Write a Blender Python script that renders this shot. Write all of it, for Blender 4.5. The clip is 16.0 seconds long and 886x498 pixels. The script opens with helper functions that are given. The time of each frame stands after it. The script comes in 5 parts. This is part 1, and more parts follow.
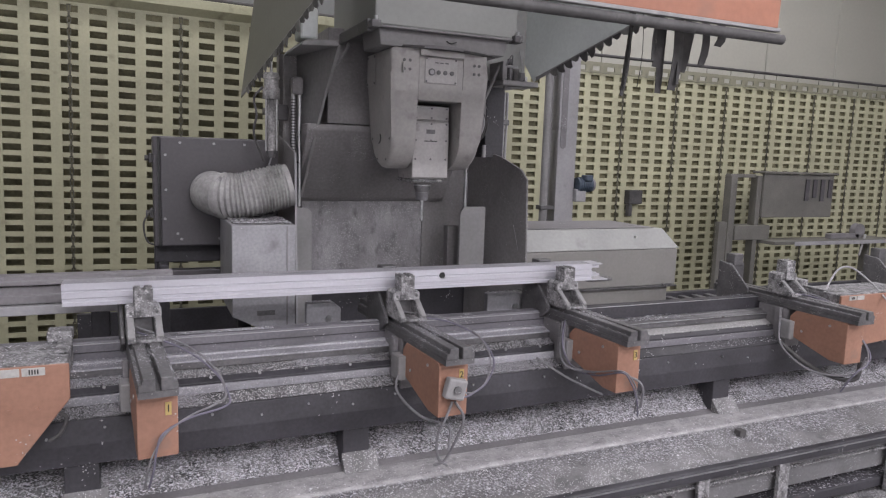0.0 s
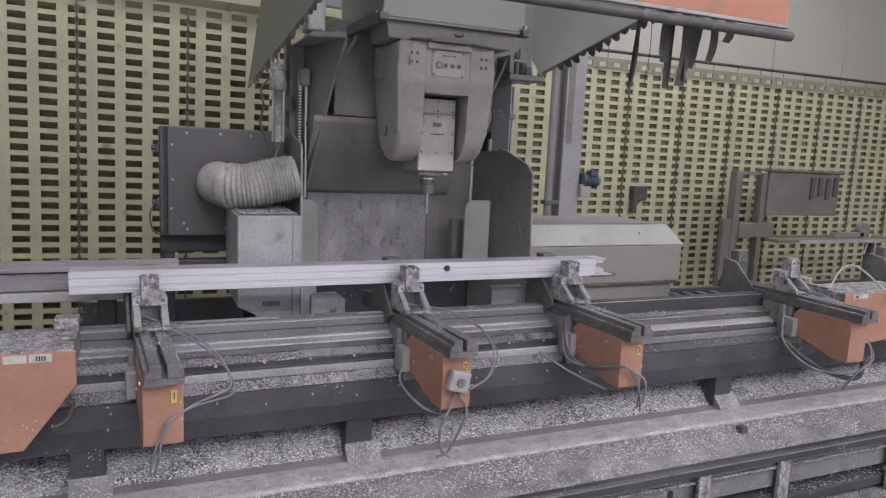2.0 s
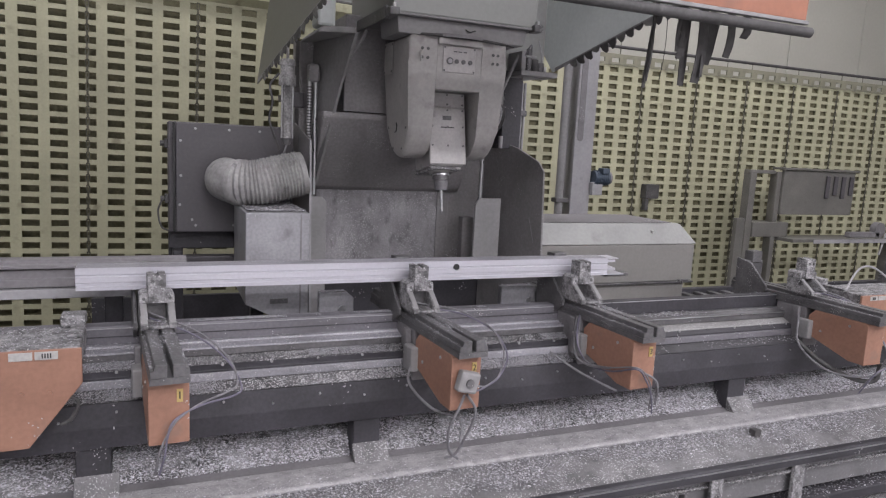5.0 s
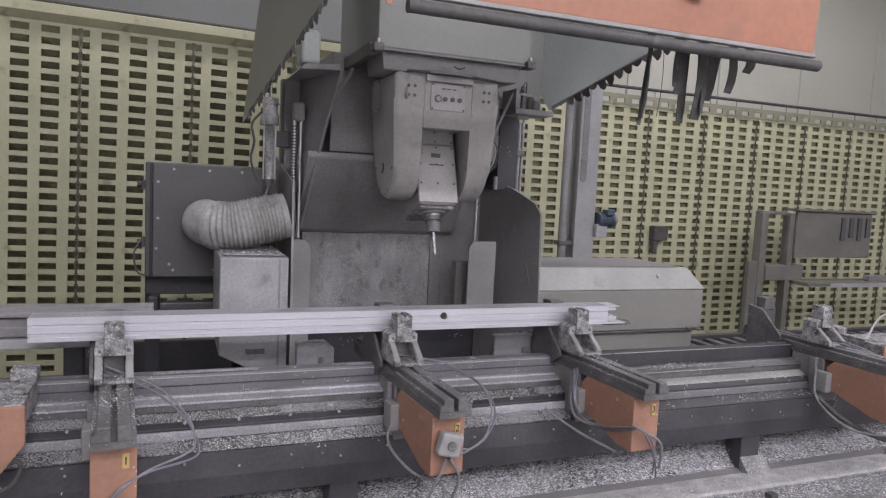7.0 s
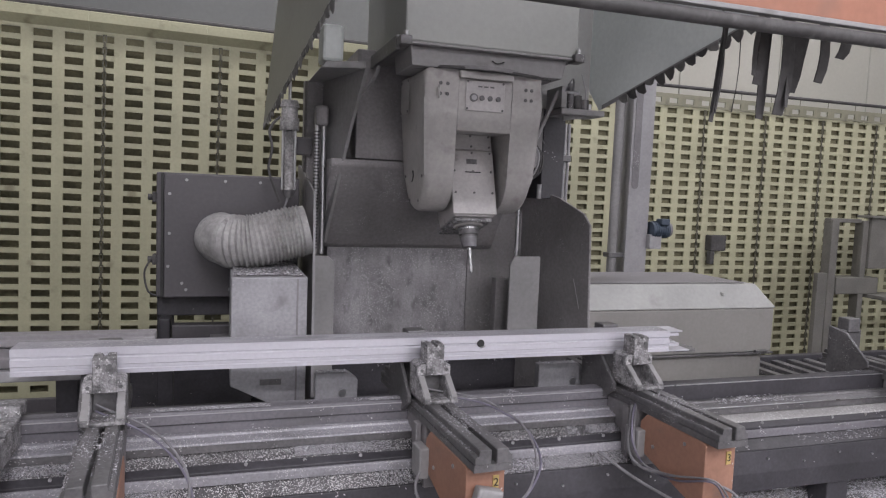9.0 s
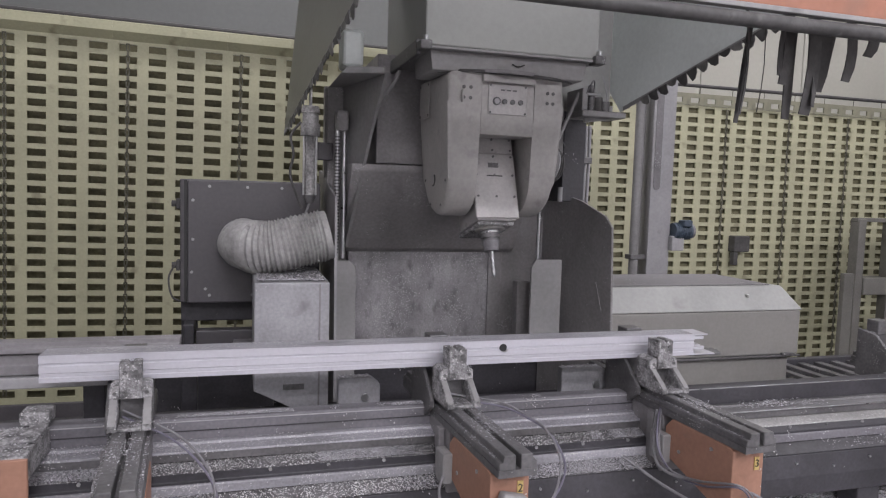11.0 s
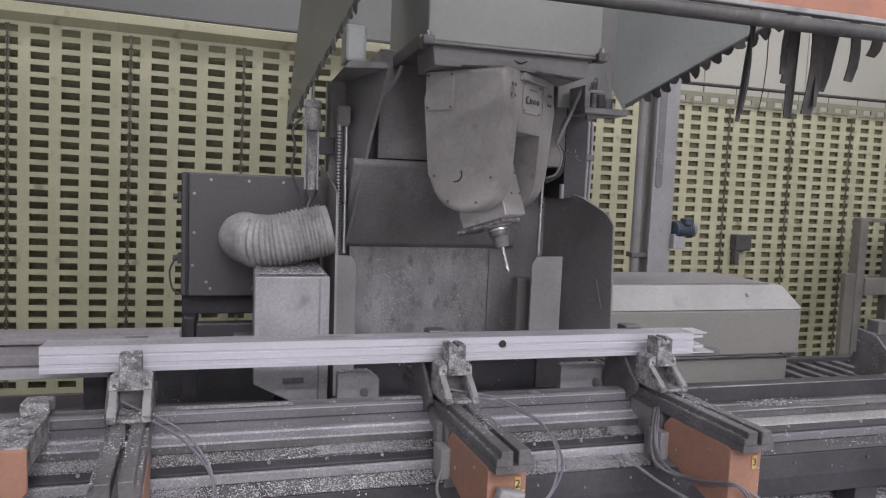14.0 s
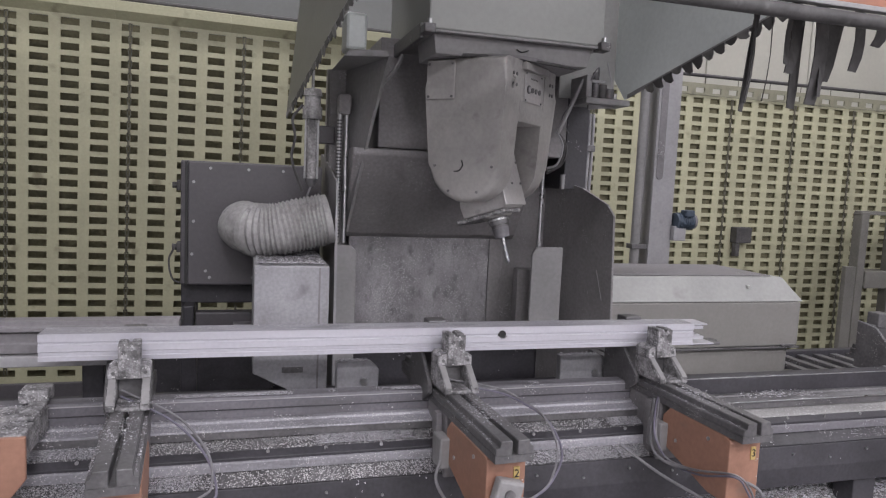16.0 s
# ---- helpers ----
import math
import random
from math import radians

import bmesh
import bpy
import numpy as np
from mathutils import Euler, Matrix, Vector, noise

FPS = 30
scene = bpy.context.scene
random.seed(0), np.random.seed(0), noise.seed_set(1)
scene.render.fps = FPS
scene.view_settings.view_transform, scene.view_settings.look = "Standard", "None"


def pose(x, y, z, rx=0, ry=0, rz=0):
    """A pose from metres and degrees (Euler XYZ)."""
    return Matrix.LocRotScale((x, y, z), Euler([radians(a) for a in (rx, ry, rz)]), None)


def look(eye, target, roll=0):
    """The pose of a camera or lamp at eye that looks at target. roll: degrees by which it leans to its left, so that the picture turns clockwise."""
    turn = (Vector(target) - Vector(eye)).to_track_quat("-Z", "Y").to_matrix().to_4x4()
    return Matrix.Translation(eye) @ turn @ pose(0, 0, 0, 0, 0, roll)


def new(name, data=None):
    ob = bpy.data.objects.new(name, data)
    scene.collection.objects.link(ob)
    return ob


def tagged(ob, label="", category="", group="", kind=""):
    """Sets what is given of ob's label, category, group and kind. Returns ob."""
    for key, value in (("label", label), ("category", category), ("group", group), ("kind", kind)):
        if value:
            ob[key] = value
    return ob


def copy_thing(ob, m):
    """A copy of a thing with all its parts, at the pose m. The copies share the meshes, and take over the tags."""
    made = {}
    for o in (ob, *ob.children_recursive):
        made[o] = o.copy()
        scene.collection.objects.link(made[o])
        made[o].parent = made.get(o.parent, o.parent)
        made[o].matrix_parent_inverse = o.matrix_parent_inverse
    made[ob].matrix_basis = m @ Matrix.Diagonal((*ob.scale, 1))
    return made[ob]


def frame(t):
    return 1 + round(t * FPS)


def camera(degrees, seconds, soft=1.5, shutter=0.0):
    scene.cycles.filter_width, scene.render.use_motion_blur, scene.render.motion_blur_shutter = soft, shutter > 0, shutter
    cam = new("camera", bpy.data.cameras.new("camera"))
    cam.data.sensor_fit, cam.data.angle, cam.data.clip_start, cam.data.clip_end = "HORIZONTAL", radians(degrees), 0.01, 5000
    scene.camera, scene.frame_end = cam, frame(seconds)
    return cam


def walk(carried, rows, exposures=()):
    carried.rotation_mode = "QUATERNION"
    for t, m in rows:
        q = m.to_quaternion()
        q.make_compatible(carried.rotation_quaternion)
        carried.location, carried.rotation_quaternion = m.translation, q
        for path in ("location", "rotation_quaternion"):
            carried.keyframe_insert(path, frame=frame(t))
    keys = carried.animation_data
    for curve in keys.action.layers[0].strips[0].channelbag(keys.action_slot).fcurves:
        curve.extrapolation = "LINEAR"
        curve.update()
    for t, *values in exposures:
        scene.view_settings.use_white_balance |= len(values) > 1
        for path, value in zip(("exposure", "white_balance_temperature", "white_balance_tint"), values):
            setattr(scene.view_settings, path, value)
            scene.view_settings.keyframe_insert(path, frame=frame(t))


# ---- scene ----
cam = camera(65.6, 16.0, soft=1.2)
PATH = [
    (0, (0.321, 0.04, 1.5), (1.122, 1.853, 1.232), 1.9),
    (0.5, (0.317, 0.044, 1.496), (1.121, 1.855, 1.226), 2.1),
    (1, (0.317, 0.042, 1.494), (1.115, 1.855, 1.219), 2.3),
    (1.5, (0.317, 0.04, 1.497), (1.108, 1.855, 1.214), 2.4),
    (2, (0.312, 0.036, 1.496), (1.104, 1.85, 1.211), 2.6),
    (2.5, (0.311, 0.038, 1.499), (1.095, 1.855, 1.208), 2.7),
    (3, (0.312, 0.04, 1.499), (1.088, 1.859, 1.204), 2.8),
    (3.5, (0.31, 0.046, 1.497), (1.085, 1.865, 1.198), 3.0),
    (6, (0.333, 0.097, 1.503), (1.093, 1.925, 1.22), 2.8),
    (6.5, (0.359, 0.129, 1.525), (1.116, 1.968, 1.32), 2.8),
    (7, (0.48, 0.187, 1.504), (1.211, 2.04, 1.322), 2.8),
    (7.5, (0.575, 0.257, 1.5), (1.199, 2.147, 1.308), 2.6),
    (8, (0.599, 0.428, 1.512), (1.214, 2.322, 1.327), 2.4),
    (10.5, (0.611, 0.471, 1.515), (1.202, 2.375, 1.362), 1.6),
    (11, (0.602, 0.468, 1.519), (1.162, 2.381, 1.358), 1.7),
    (11.5, (0.604, 0.467, 1.517), (1.152, 2.383, 1.349), 1.8),
    (12, (0.601, 0.469, 1.52), (1.143, 2.387, 1.346), 1.9),
    (12.5, (0.603, 0.469, 1.523), (1.141, 2.387, 1.349), 2.1),
    (13, (0.605, 0.463, 1.524), (1.146, 2.381, 1.35), 2.1),
    (13.5, (0.607, 0.465, 1.521), (1.156, 2.381, 1.351), 2.2),
    (14, (0.606, 0.465, 1.52), (1.161, 2.379, 1.346), 2.3),
    (14.5, (0.603, 0.469, 1.518), (1.162, 2.381, 1.339), 2.3),
    (15, (0.604, 0.47, 1.518), (1.161, 2.381, 1.331), 2.4),
    (15.5, (0.606, 0.472, 1.513), (1.161, 2.384, 1.322), 2.5),
    (16, (0.607, 0.472, 1.513), (1.163, 2.383, 1.315), 2.6),
]
walk(cam, [(t, look(eye, target, roll)) for t, eye, target, roll in PATH])

# ---- light: a closed hall under rows of ceiling tubes ----
world = bpy.data.worlds.new("world")
scene.world = world
world.use_nodes = True
world.node_tree.nodes["Background"].inputs[0].default_value = (0.5, 0.52, 0.55, 1)
world.node_tree.nodes["Background"].inputs[1].default_value = 0.05
scene.view_settings.exposure = 0.0
# Unseen lamps; watts and gains are set to light the front, dim the left.
LAMP_WATTS = {-4.1: 114, -1.9: 74, 0.5: 22, 4.25: 33}
LAMP_GAIN = {-2.2: 0.26, 0.6: 1.16, 3.4: 1.14, 6.2: 1.06}
LAMP_SPOTS = [(x, y) for x in (-2.2, 0.6, 3.4, 6.2) for y in LAMP_WATTS]


def lamp(x, y, z):
    data = bpy.data.lights.new("tube_light", "AREA")
    data.shape, data.size, data.size_y = "RECTANGLE", 1.5, 0.3
    data.energy, data.color = LAMP_WATTS[y] * LAMP_GAIN[x], (0.988, 0.956, 1.022)
    new("tube_light", data).matrix_world = pose(x, y, z)


for lx, ly in LAMP_SPOTS:
    lamp(lx, ly, 4.55)


# ---- materials ----
def mat(name, col, rough=0.5, metal=0.0, var=0.25, scale=6.0, fine=90.0, bump=0.15, specks=0.0, speck_size=160.0,
        dirt=(0.03, 0.03, 0.032), dirty=0.0, streak=None):
    """A painted, bare or dusty surface: large stains, fine grain, bump and bright chip specks."""
    m = bpy.data.materials.new(name)
    m.use_nodes = True
    nt = m.node_tree
    n, ln = nt.nodes, nt.links
    bsdf = n["Principled BSDF"]
    tex = n.new("ShaderNodeTexCoord")
    src = tex.outputs["Object"]
    if streak:
        mp = n.new("ShaderNodeMapping")
        mp.inputs["Scale"].default_value = streak
        ln.new(src, mp.inputs[0])
        src = mp.outputs[0]
    big, small = n.new("ShaderNodeTexNoise"), n.new("ShaderNodeTexNoise")
    big.inputs["Scale"].default_value, big.inputs["Detail"].default_value = scale, 6
    small.inputs["Scale"].default_value, small.inputs["Detail"].default_value = fine, 3
    ln.new(src, big.inputs["Vector"]), ln.new(tex.outputs["Object"], small.inputs["Vector"])
    ramp = n.new("ShaderNodeMapRange")
    ramp.inputs[1].default_value, ramp.inputs[2].default_value = 0.3, 0.7
    ramp.inputs[3].default_value, ramp.inputs[4].default_value = 1 - var, 1 + var * 0.6
    ln.new(big.outputs[0], ramp.inputs[0])
    ramp2 = n.new("ShaderNodeMapRange")
    ramp2.inputs[1].default_value, ramp2.inputs[2].default_value = 0.3, 0.7
    ramp2.inputs[3].default_value, ramp2.inputs[4].default_value = 1 - var * 0.5, 1 + var * 0.4
    ln.new(small.outputs[0], ramp2.inputs[0])
    mul = n.new("ShaderNodeMath")
    mul.operation = "MULTIPLY"
    ln.new(ramp.outputs[0], mul.inputs[0]), ln.new(ramp2.outputs[0], mul.inputs[1])
    scale_col = n.new("ShaderNodeVectorMath")
    scale_col.operation = "SCALE"
    scale_col.inputs[0].default_value = col
    ln.new(mul.outputs[0], scale_col.inputs["Scale"])
    out = scale_col.outputs[0]
    if dirty:
        mask = n.new("ShaderNodeTexNoise")
        mask.inputs["Scale"].default_value, mask.inputs["Detail"].default_value = scale * 2.3, 8
        ln.new(src, mask.inputs["Vector"])
        mr = n.new("ShaderNodeMapRange")
        mr.inputs[1].default_value, mr.inputs[2].default_value = 0.66 - 0.3 * dirty, 0.78 - 0.16 * dirty
        mr.inputs[4].default_value = 0.85
        ln.new(mask.outputs[0], mr.inputs[0])
        mix = n.new("ShaderNodeMix")
        mix.data_type = "RGBA"
        mix.inputs["B"].default_value = (*dirt, 1)
        ln.new(mr.outputs[0], mix.inputs["Factor"]), ln.new(out, mix.inputs["A"])
        out = mix.outputs["Result"]
    if specks:
        vor = n.new("ShaderNodeTexVoronoi")
        vor.inputs["Scale"].default_value = speck_size
        ln.new(tex.outputs["Object"], vor.inputs["Vector"])
        clump = n.new("ShaderNodeTexNoise")
        clump.inputs["Scale"].default_value, clump.inputs["Detail"].default_value = 9, 4
        ln.new(tex.outputs["Object"], clump.inputs["Vector"])
        pick = n.new("ShaderNodeMath")
        pick.operation = "MULTIPLY_ADD"
        pick.inputs[1].default_value, pick.inputs[2].default_value = 0.5, -0.3
        ln.new(clump.outputs[0], pick.inputs[0])
        add = n.new("ShaderNodeMath")
        sep = n.new("ShaderNodeSeparateColor")
        ln.new(vor.outputs["Color"], sep.inputs[0])
        ln.new(sep.outputs[0], add.inputs[0]), ln.new(pick.outputs[0], add.inputs[1])
        cut = n.new("ShaderNodeMath")
        cut.operation = "GREATER_THAN"
        cut.inputs[1].default_value = 1 - specks
        ln.new(add.outputs[0], cut.inputs[0])
        mix = n.new("ShaderNodeMix")
        mix.data_type = "RGBA"
        mix.inputs["B"].default_value = (0.52, 0.512, 0.52, 1)
        ln.new(cut.outputs[0], mix.inputs["Factor"]), ln.new(out, mix.inputs["A"])
        out = mix.outputs["Result"]
    ln.new(out, bsdf.inputs["Base Color"])
    rr = n.new("ShaderNodeMapRange")
    rr.inputs[3].default_value, rr.inputs[4].default_value = max(rough - 0.12, 0.05), min(rough + 0.15, 1)
    ln.new(big.outputs[0], rr.inputs[0]), ln.new(rr.outputs[0], bsdf.inputs["Roughness"])
    bsdf.inputs["Metallic"].default_value = metal
    bp = n.new("ShaderNodeBump")
    bp.inputs["Strength"].default_value, bp.inputs["Distance"].default_value = bump, 0.004
    ln.new(small.outputs[0], bp.inputs["Height"]), ln.new(bp.outputs[0], bsdf.inputs["Normal"])
    return m


def glow(name, col, power):
    m = bpy.data.materials.new(name)
    m.use_nodes = True
    b = m.node_tree.nodes["Principled BSDF"]
    b.inputs["Emission Color"].default_value = (*col, 1)
    b.inputs["Emission Strength"].default_value = power
    return m


M_ORANGE = mat("orange_paint", (0.325, 0.174, 0.121), 0.5, 0, 0.18, 5, 60, 0.08, dirty=0.16, dirt=(0.235, 0.152, 0.118), specks=0.0006, speck_size=300)
M_ORANGE_CLEAN = mat("orange_panel_paint", (0.345, 0.15, 0.095), 0.45, 0, 0.16, 2, 40, 0.06, dirty=0.1, dirt=(0.26, 0.13, 0.09))
M_FENCE = mat("cream_fence_paint", (0.43, 0.42, 0.285), 0.5, 0, 0.12, 4, 60, 0.08, dirty=0.2, dirt=(0.24, 0.225, 0.15))
# Darker than the fence paint: shade inside the slots is in this colour.
M_FENCE_BACK = mat("fence_backing_in_shade", (0.19, 0.176, 0.107), 0.7, 0, 0.3, 5, 60, 0.1)
M_DARK = mat("dark_grey_machine_paint", (0.205, 0.196, 0.204), 0.5, 0, 0.2, 4, 80, 0.12, dirty=0.14, dirt=(0.13, 0.124, 0.13), specks=0.006, speck_size=420)
M_PANEL = mat("scuffed_grey_panel", (0.31, 0.298, 0.312), 0.5, 0, 0.35, 7, 160, 0.3, dirty=0.4, dirt=(0.12, 0.115, 0.12), specks=0.08, speck_size=380, streak=(1.3, 1, 0.7))
M_BOX = mat("anthracite_box_paint", (0.086, 0.08, 0.087), 0.45, 0, 0.16, 3, 70, 0.08, dirty=0.08, dirt=(0.06, 0.057, 0.061))
# Paint of the bed's beams; also stands in for shade in the voids.
M_BLACK = mat("black_paint_and_void_shade", (0.049, 0.047, 0.054), 0.5, 0, 0.35, 5, 80, 0.15, specks=0.004, speck_size=260)
M_RUBBER = mat("dusty_black_rubber", (0.07, 0.067, 0.067), 0.6, 0, 0.35, 8, 60, 0.2, dirty=0.12, dirt=(0.13, 0.127, 0.125))
M_LIGHT = mat("light_grey_sheet_paint", (0.335, 0.33, 0.34), 0.5, 0, 0.14, 4, 70, 0.08, dirty=0.14, dirt=(0.23, 0.225, 0.23))
M_GREEN = mat("grey_green_housing_paint", (0.27, 0.275, 0.262), 0.4, 0, 0.08, 2.5, 60, 0.06)
M_HOUSE = mat("grey_housing_paint", (0.26, 0.254, 0.256), 0.5, 0, 0.18, 4, 60, 0.08, dirty=0.14, dirt=(0.17, 0.165, 0.167))
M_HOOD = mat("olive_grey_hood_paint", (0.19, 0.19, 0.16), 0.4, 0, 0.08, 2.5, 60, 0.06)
# Pale tone raised to carry the light on the right hood plate.
M_PALE_LIT = mat("pale_tone_with_light", (0.68, 0.72, 0.705), 0.4, 0, 0.1, 2.5, 60, 0.06)
M_CHAIN = mat("dull_chain_steel", (0.15, 0.143, 0.11), 0.5, 0.3, 0.3, 20, 90, 0.1)
M_HEAD = mat("warm_grey_head_casting", (0.375, 0.362, 0.35), 0.42, 0, 0.16, 7, 70, 0.08, dirty=0.16, dirt=(0.24, 0.226, 0.222))
M_NOSE = mat("pale_metal_nose_cover", (0.42, 0.405, 0.4), 0.4, 0.1, 0.16, 8, 90, 0.1, dirty=0.15, dirt=(0.2, 0.19, 0.18))
M_STEEL = mat("bare_steel", (0.5, 0.5, 0.51), 0.3, 0.9, 0.2, 12, 120, 0.1)
M_DSTEEL = mat("oily_dark_steel", (0.15, 0.146, 0.15), 0.42, 0.35, 0.35, 8, 90, 0.15, specks=0.03, speck_size=380)
M_VISE = mat("chip_crusted_casting", (0.29, 0.284, 0.29), 0.6, 0.1, 0.8, 30, 170, 0.9, dirty=0.42, dirt=(0.085, 0.083, 0.085), specks=0.1, speck_size=300)
M_RAIL = mat("chip_dusted_grey_rail", (0.31, 0.304, 0.33), 0.5, 0.1, 0.35, 7, 120, 0.25, dirty=0.28, dirt=(0.14, 0.136, 0.14), specks=0.1, speck_size=400, streak=(0.25, 1, 1))
M_LEDGE = mat("chip_covered_dark_ledge", (0.095, 0.092, 0.097), 0.7, 0, 0.6, 10, 120, 0.4, specks=0.26, speck_size=430)
M_ALU = mat("mill_finish_aluminium", (0.555, 0.548, 0.595), 0.36, 0.35, 0.08, 5, 90, 0.03, streak=(0.08, 4, 4))
M_HOSE = mat("pale_duct_cloth", (0.34, 0.333, 0.33), 0.7, 0, 0.3, 9, 70, 0.3, dirty=0.22, dirt=(0.13, 0.127, 0.127))
M_HEAP = mat("packed_chip_heap", (0.3, 0.294, 0.302), 0.7, 0.1, 0.7, 14, 330, 1.0, dirty=0.3, dirt=(0.06, 0.058, 0.06), specks=0.16, speck_size=240)
M_TRAY = mat("chip_strewn_grey_plate", (0.2, 0.195, 0.2), 0.6, 0.0, 0.4, 8, 140, 0.35, dirty=0.25, dirt=(0.1, 0.098, 0.1), specks=0.12, speck_size=330)
M_SILL = mat("chip_dusted_pale_sill", (0.38, 0.37, 0.376), 0.6, 0.0, 0.3, 22, 140, 0.4, dirty=0.3, dirt=(0.19, 0.184, 0.187), specks=0.06, speck_size=380, streak=(0.6, 1, 1))
M_FLOOR = mat("dirty_concrete", (0.19, 0.187, 0.187), 0.7, 0, 0.35, 2, 50, 0.3, specks=0.12, speck_size=120)
M_WALL = mat("off_white_wall_panel", (0.47, 0.462, 0.405), 0.6, 0, 0.06, 0.8, 30, 0.05)
M_WALL_GREY = mat("grey_wall_panel", (0.175, 0.18, 0.175), 0.6, 0, 0.08, 0.8, 30, 0.05)
M_CEIL = mat("pale_sheet_lining", (0.72, 0.72, 0.72), 0.7, 0, 0.06, 1, 30, 0.05)
M_WHITE = mat("white_sticker", (0.42, 0.415, 0.4), 0.5, 0, 0.2, 20, 90, 0.02, dirty=0.2, dirt=(0.26, 0.25, 0.24))
M_YELLOW = mat("faded_yellow_tag", (0.5, 0.37, 0.14), 0.5, 0, 0.1, 20, 90, 0.02)
M_INK = mat("black_ink", (0.02, 0.02, 0.02), 0.5, 0, 0.1, 20, 90, 0.0)
M_CABLE = mat("dusty_grey_cable_sheath", (0.19, 0.185, 0.197), 0.5, 0, 0.25, 20, 90, 0.1)
M_PURPLE = mat("violet_cable_sheath", (0.15, 0.14, 0.185), 0.5, 0, 0.15, 20, 90, 0.1)
M_BLUE = mat("blue_motor_paint", (0.055, 0.075, 0.105), 0.45, 0, 0.2, 9, 60, 0.1)
M_RACK = mat("olive_grey_rack_paint", (0.155, 0.15, 0.135), 0.55, 0, 0.2, 6, 80, 0.1, dirty=0.15, dirt=(0.12, 0.115, 0.1))
M_SKIRT = mat("dusty_skirt_sheet", (0.165, 0.162, 0.166), 0.6, 0, 0.3, 5, 90, 0.15, dirty=0.35, dirt=(0.14, 0.137, 0.14), specks=0.05, speck_size=300)
M_BRAIL = mat("dusty_far_rail", (0.31, 0.305, 0.3), 0.5, 0.1, 0.35, 6, 120, 0.2, dirty=0.25, dirt=(0.1, 0.098, 0.098), specks=0.1, speck_size=380, streak=(0.25, 1, 1))
M_BBEAM = mat("dull_back_beam_paint", (0.165, 0.159, 0.175), 0.55, 0, 0.3, 5, 90, 0.2, dirty=0.25, dirt=(0.1, 0.097, 0.1), specks=0.03, speck_size=380, streak=(0.35, 1, 1))
M_DARK_LEDGE = mat("dusty_black_ledge", (0.058, 0.056, 0.061), 0.6, 0, 0.4, 6, 90, 0.2, dirty=0.16, dirt=(0.1, 0.098, 0.102), specks=0.02, speck_size=300, streak=(0.4, 1, 1))
M_COL = mat("grey_column_paint", (0.26, 0.248, 0.252), 0.5, 0, 0.25, 3, 80, 0.12, dirty=0.22, dirt=(0.17, 0.162, 0.166), specks=0.006, speck_size=420, streak=(1.5, 1, 0.6))
M_CAB = mat("warm_grey_cabinet_paint", (0.236, 0.227, 0.215), 0.5, 0, 0.12, 3, 60, 0.08, dirty=0.1, dirt=(0.18, 0.172, 0.158))
M_LID = mat("pale_lid_paint", (0.33, 0.333, 0.322), 0.45, 0, 0.12, 4, 60, 0.08, dirty=0.1, dirt=(0.24, 0.238, 0.228))
M_BARREL = mat("dust_caked_barrel", (0.36, 0.352, 0.35), 0.45, 0.2, 0.8, 16, 120, 0.5, dirty=0.4, dirt=(0.12, 0.117, 0.117), streak=(1, 1, 0.35))


def chip_mat(name, dark, light, gamma):
    """Loose chips: every chip has its own tone between oily dark and bare bright metal."""
    m = bpy.data.materials.new(name)
    m.use_nodes = True
    n, ln = m.node_tree.nodes, m.node_tree.links
    bsdf, geo, power, mix = n["Principled BSDF"], n.new("ShaderNodeNewGeometry"), n.new("ShaderNodeMath"), n.new("ShaderNodeMix")
    power.operation, power.inputs[1].default_value = "POWER", gamma
    mix.data_type = "RGBA"
    mix.inputs["A"].default_value, mix.inputs["B"].default_value = (dark, dark * .975, dark * 1.04, 1), (light, light * .985, light * 1.04, 1)
    ln.new(geo.outputs["Random Per Island"], power.inputs[0]), ln.new(power.outputs[0], mix.inputs["Factor"])
    ln.new(mix.outputs["Result"], bsdf.inputs["Base Color"])
    bsdf.inputs["Roughness"].default_value, bsdf.inputs["Metallic"].default_value = .42, .15
    return m


M_CHIP = chip_mat("aluminium_chips", .2, .82, 1.5)
# Brighter copy of the chips, making up for missing light under the beam.
M_BRIGHT = chip_mat("heap_chips_with_light", .36, .95, .6)
# Darker copy of the fence paint, for the shaded top band.
M_BAND_SHADE = mat("fence_paint_in_shade", (0.25, 0.243, 0.175), 0.55, 0, 0.15, 4, 60, 0.08, dirty=0.2, dirt=(0.16, 0.15, 0.11))
# Paler dusty rubber, also carrying the light on some torn teeth.
M_TORN = mat("torn_rubber_dusty_and_lit", (0.17, 0.166, 0.16), 0.6, 0, 0.5, 14, 60, 0.2, dirty=0.3, dirt=(0.06, 0.058, 0.056))
M_CHUTE = mat("stained_chute_sheet", (0.315, 0.312, 0.328), 0.45, 0.05, 0.25, 5, 90, 0.15, dirty=0.24, dirt=(0.17, 0.165, 0.172), specks=0.01, speck_size=260)
M_TUBE = glow("lit_tube", (1, 0.98, 0.97), 6.0)


# ---- building helpers ----
def bx(bm, x0, x1, y0, y1, z0, z1, b=0.0, seg=2):
    vs = [bm.verts.new((x, y, z)) for x in (x0, x1) for y in (y0, y1) for z in (z0, z1)]
    fs = [bm.faces.new([vs[i] for i in q]) for q in ((0, 1, 3, 2), (4, 6, 7, 5), (0, 4, 5, 1), (2, 3, 7, 6), (0, 2, 6, 4), (1, 5, 7, 3))]
    if b:
        bmesh.ops.bevel(bm, geom=list({e for f in fs for e in f.edges}), offset=b, segments=seg, affect="EDGES", profile=0.5)


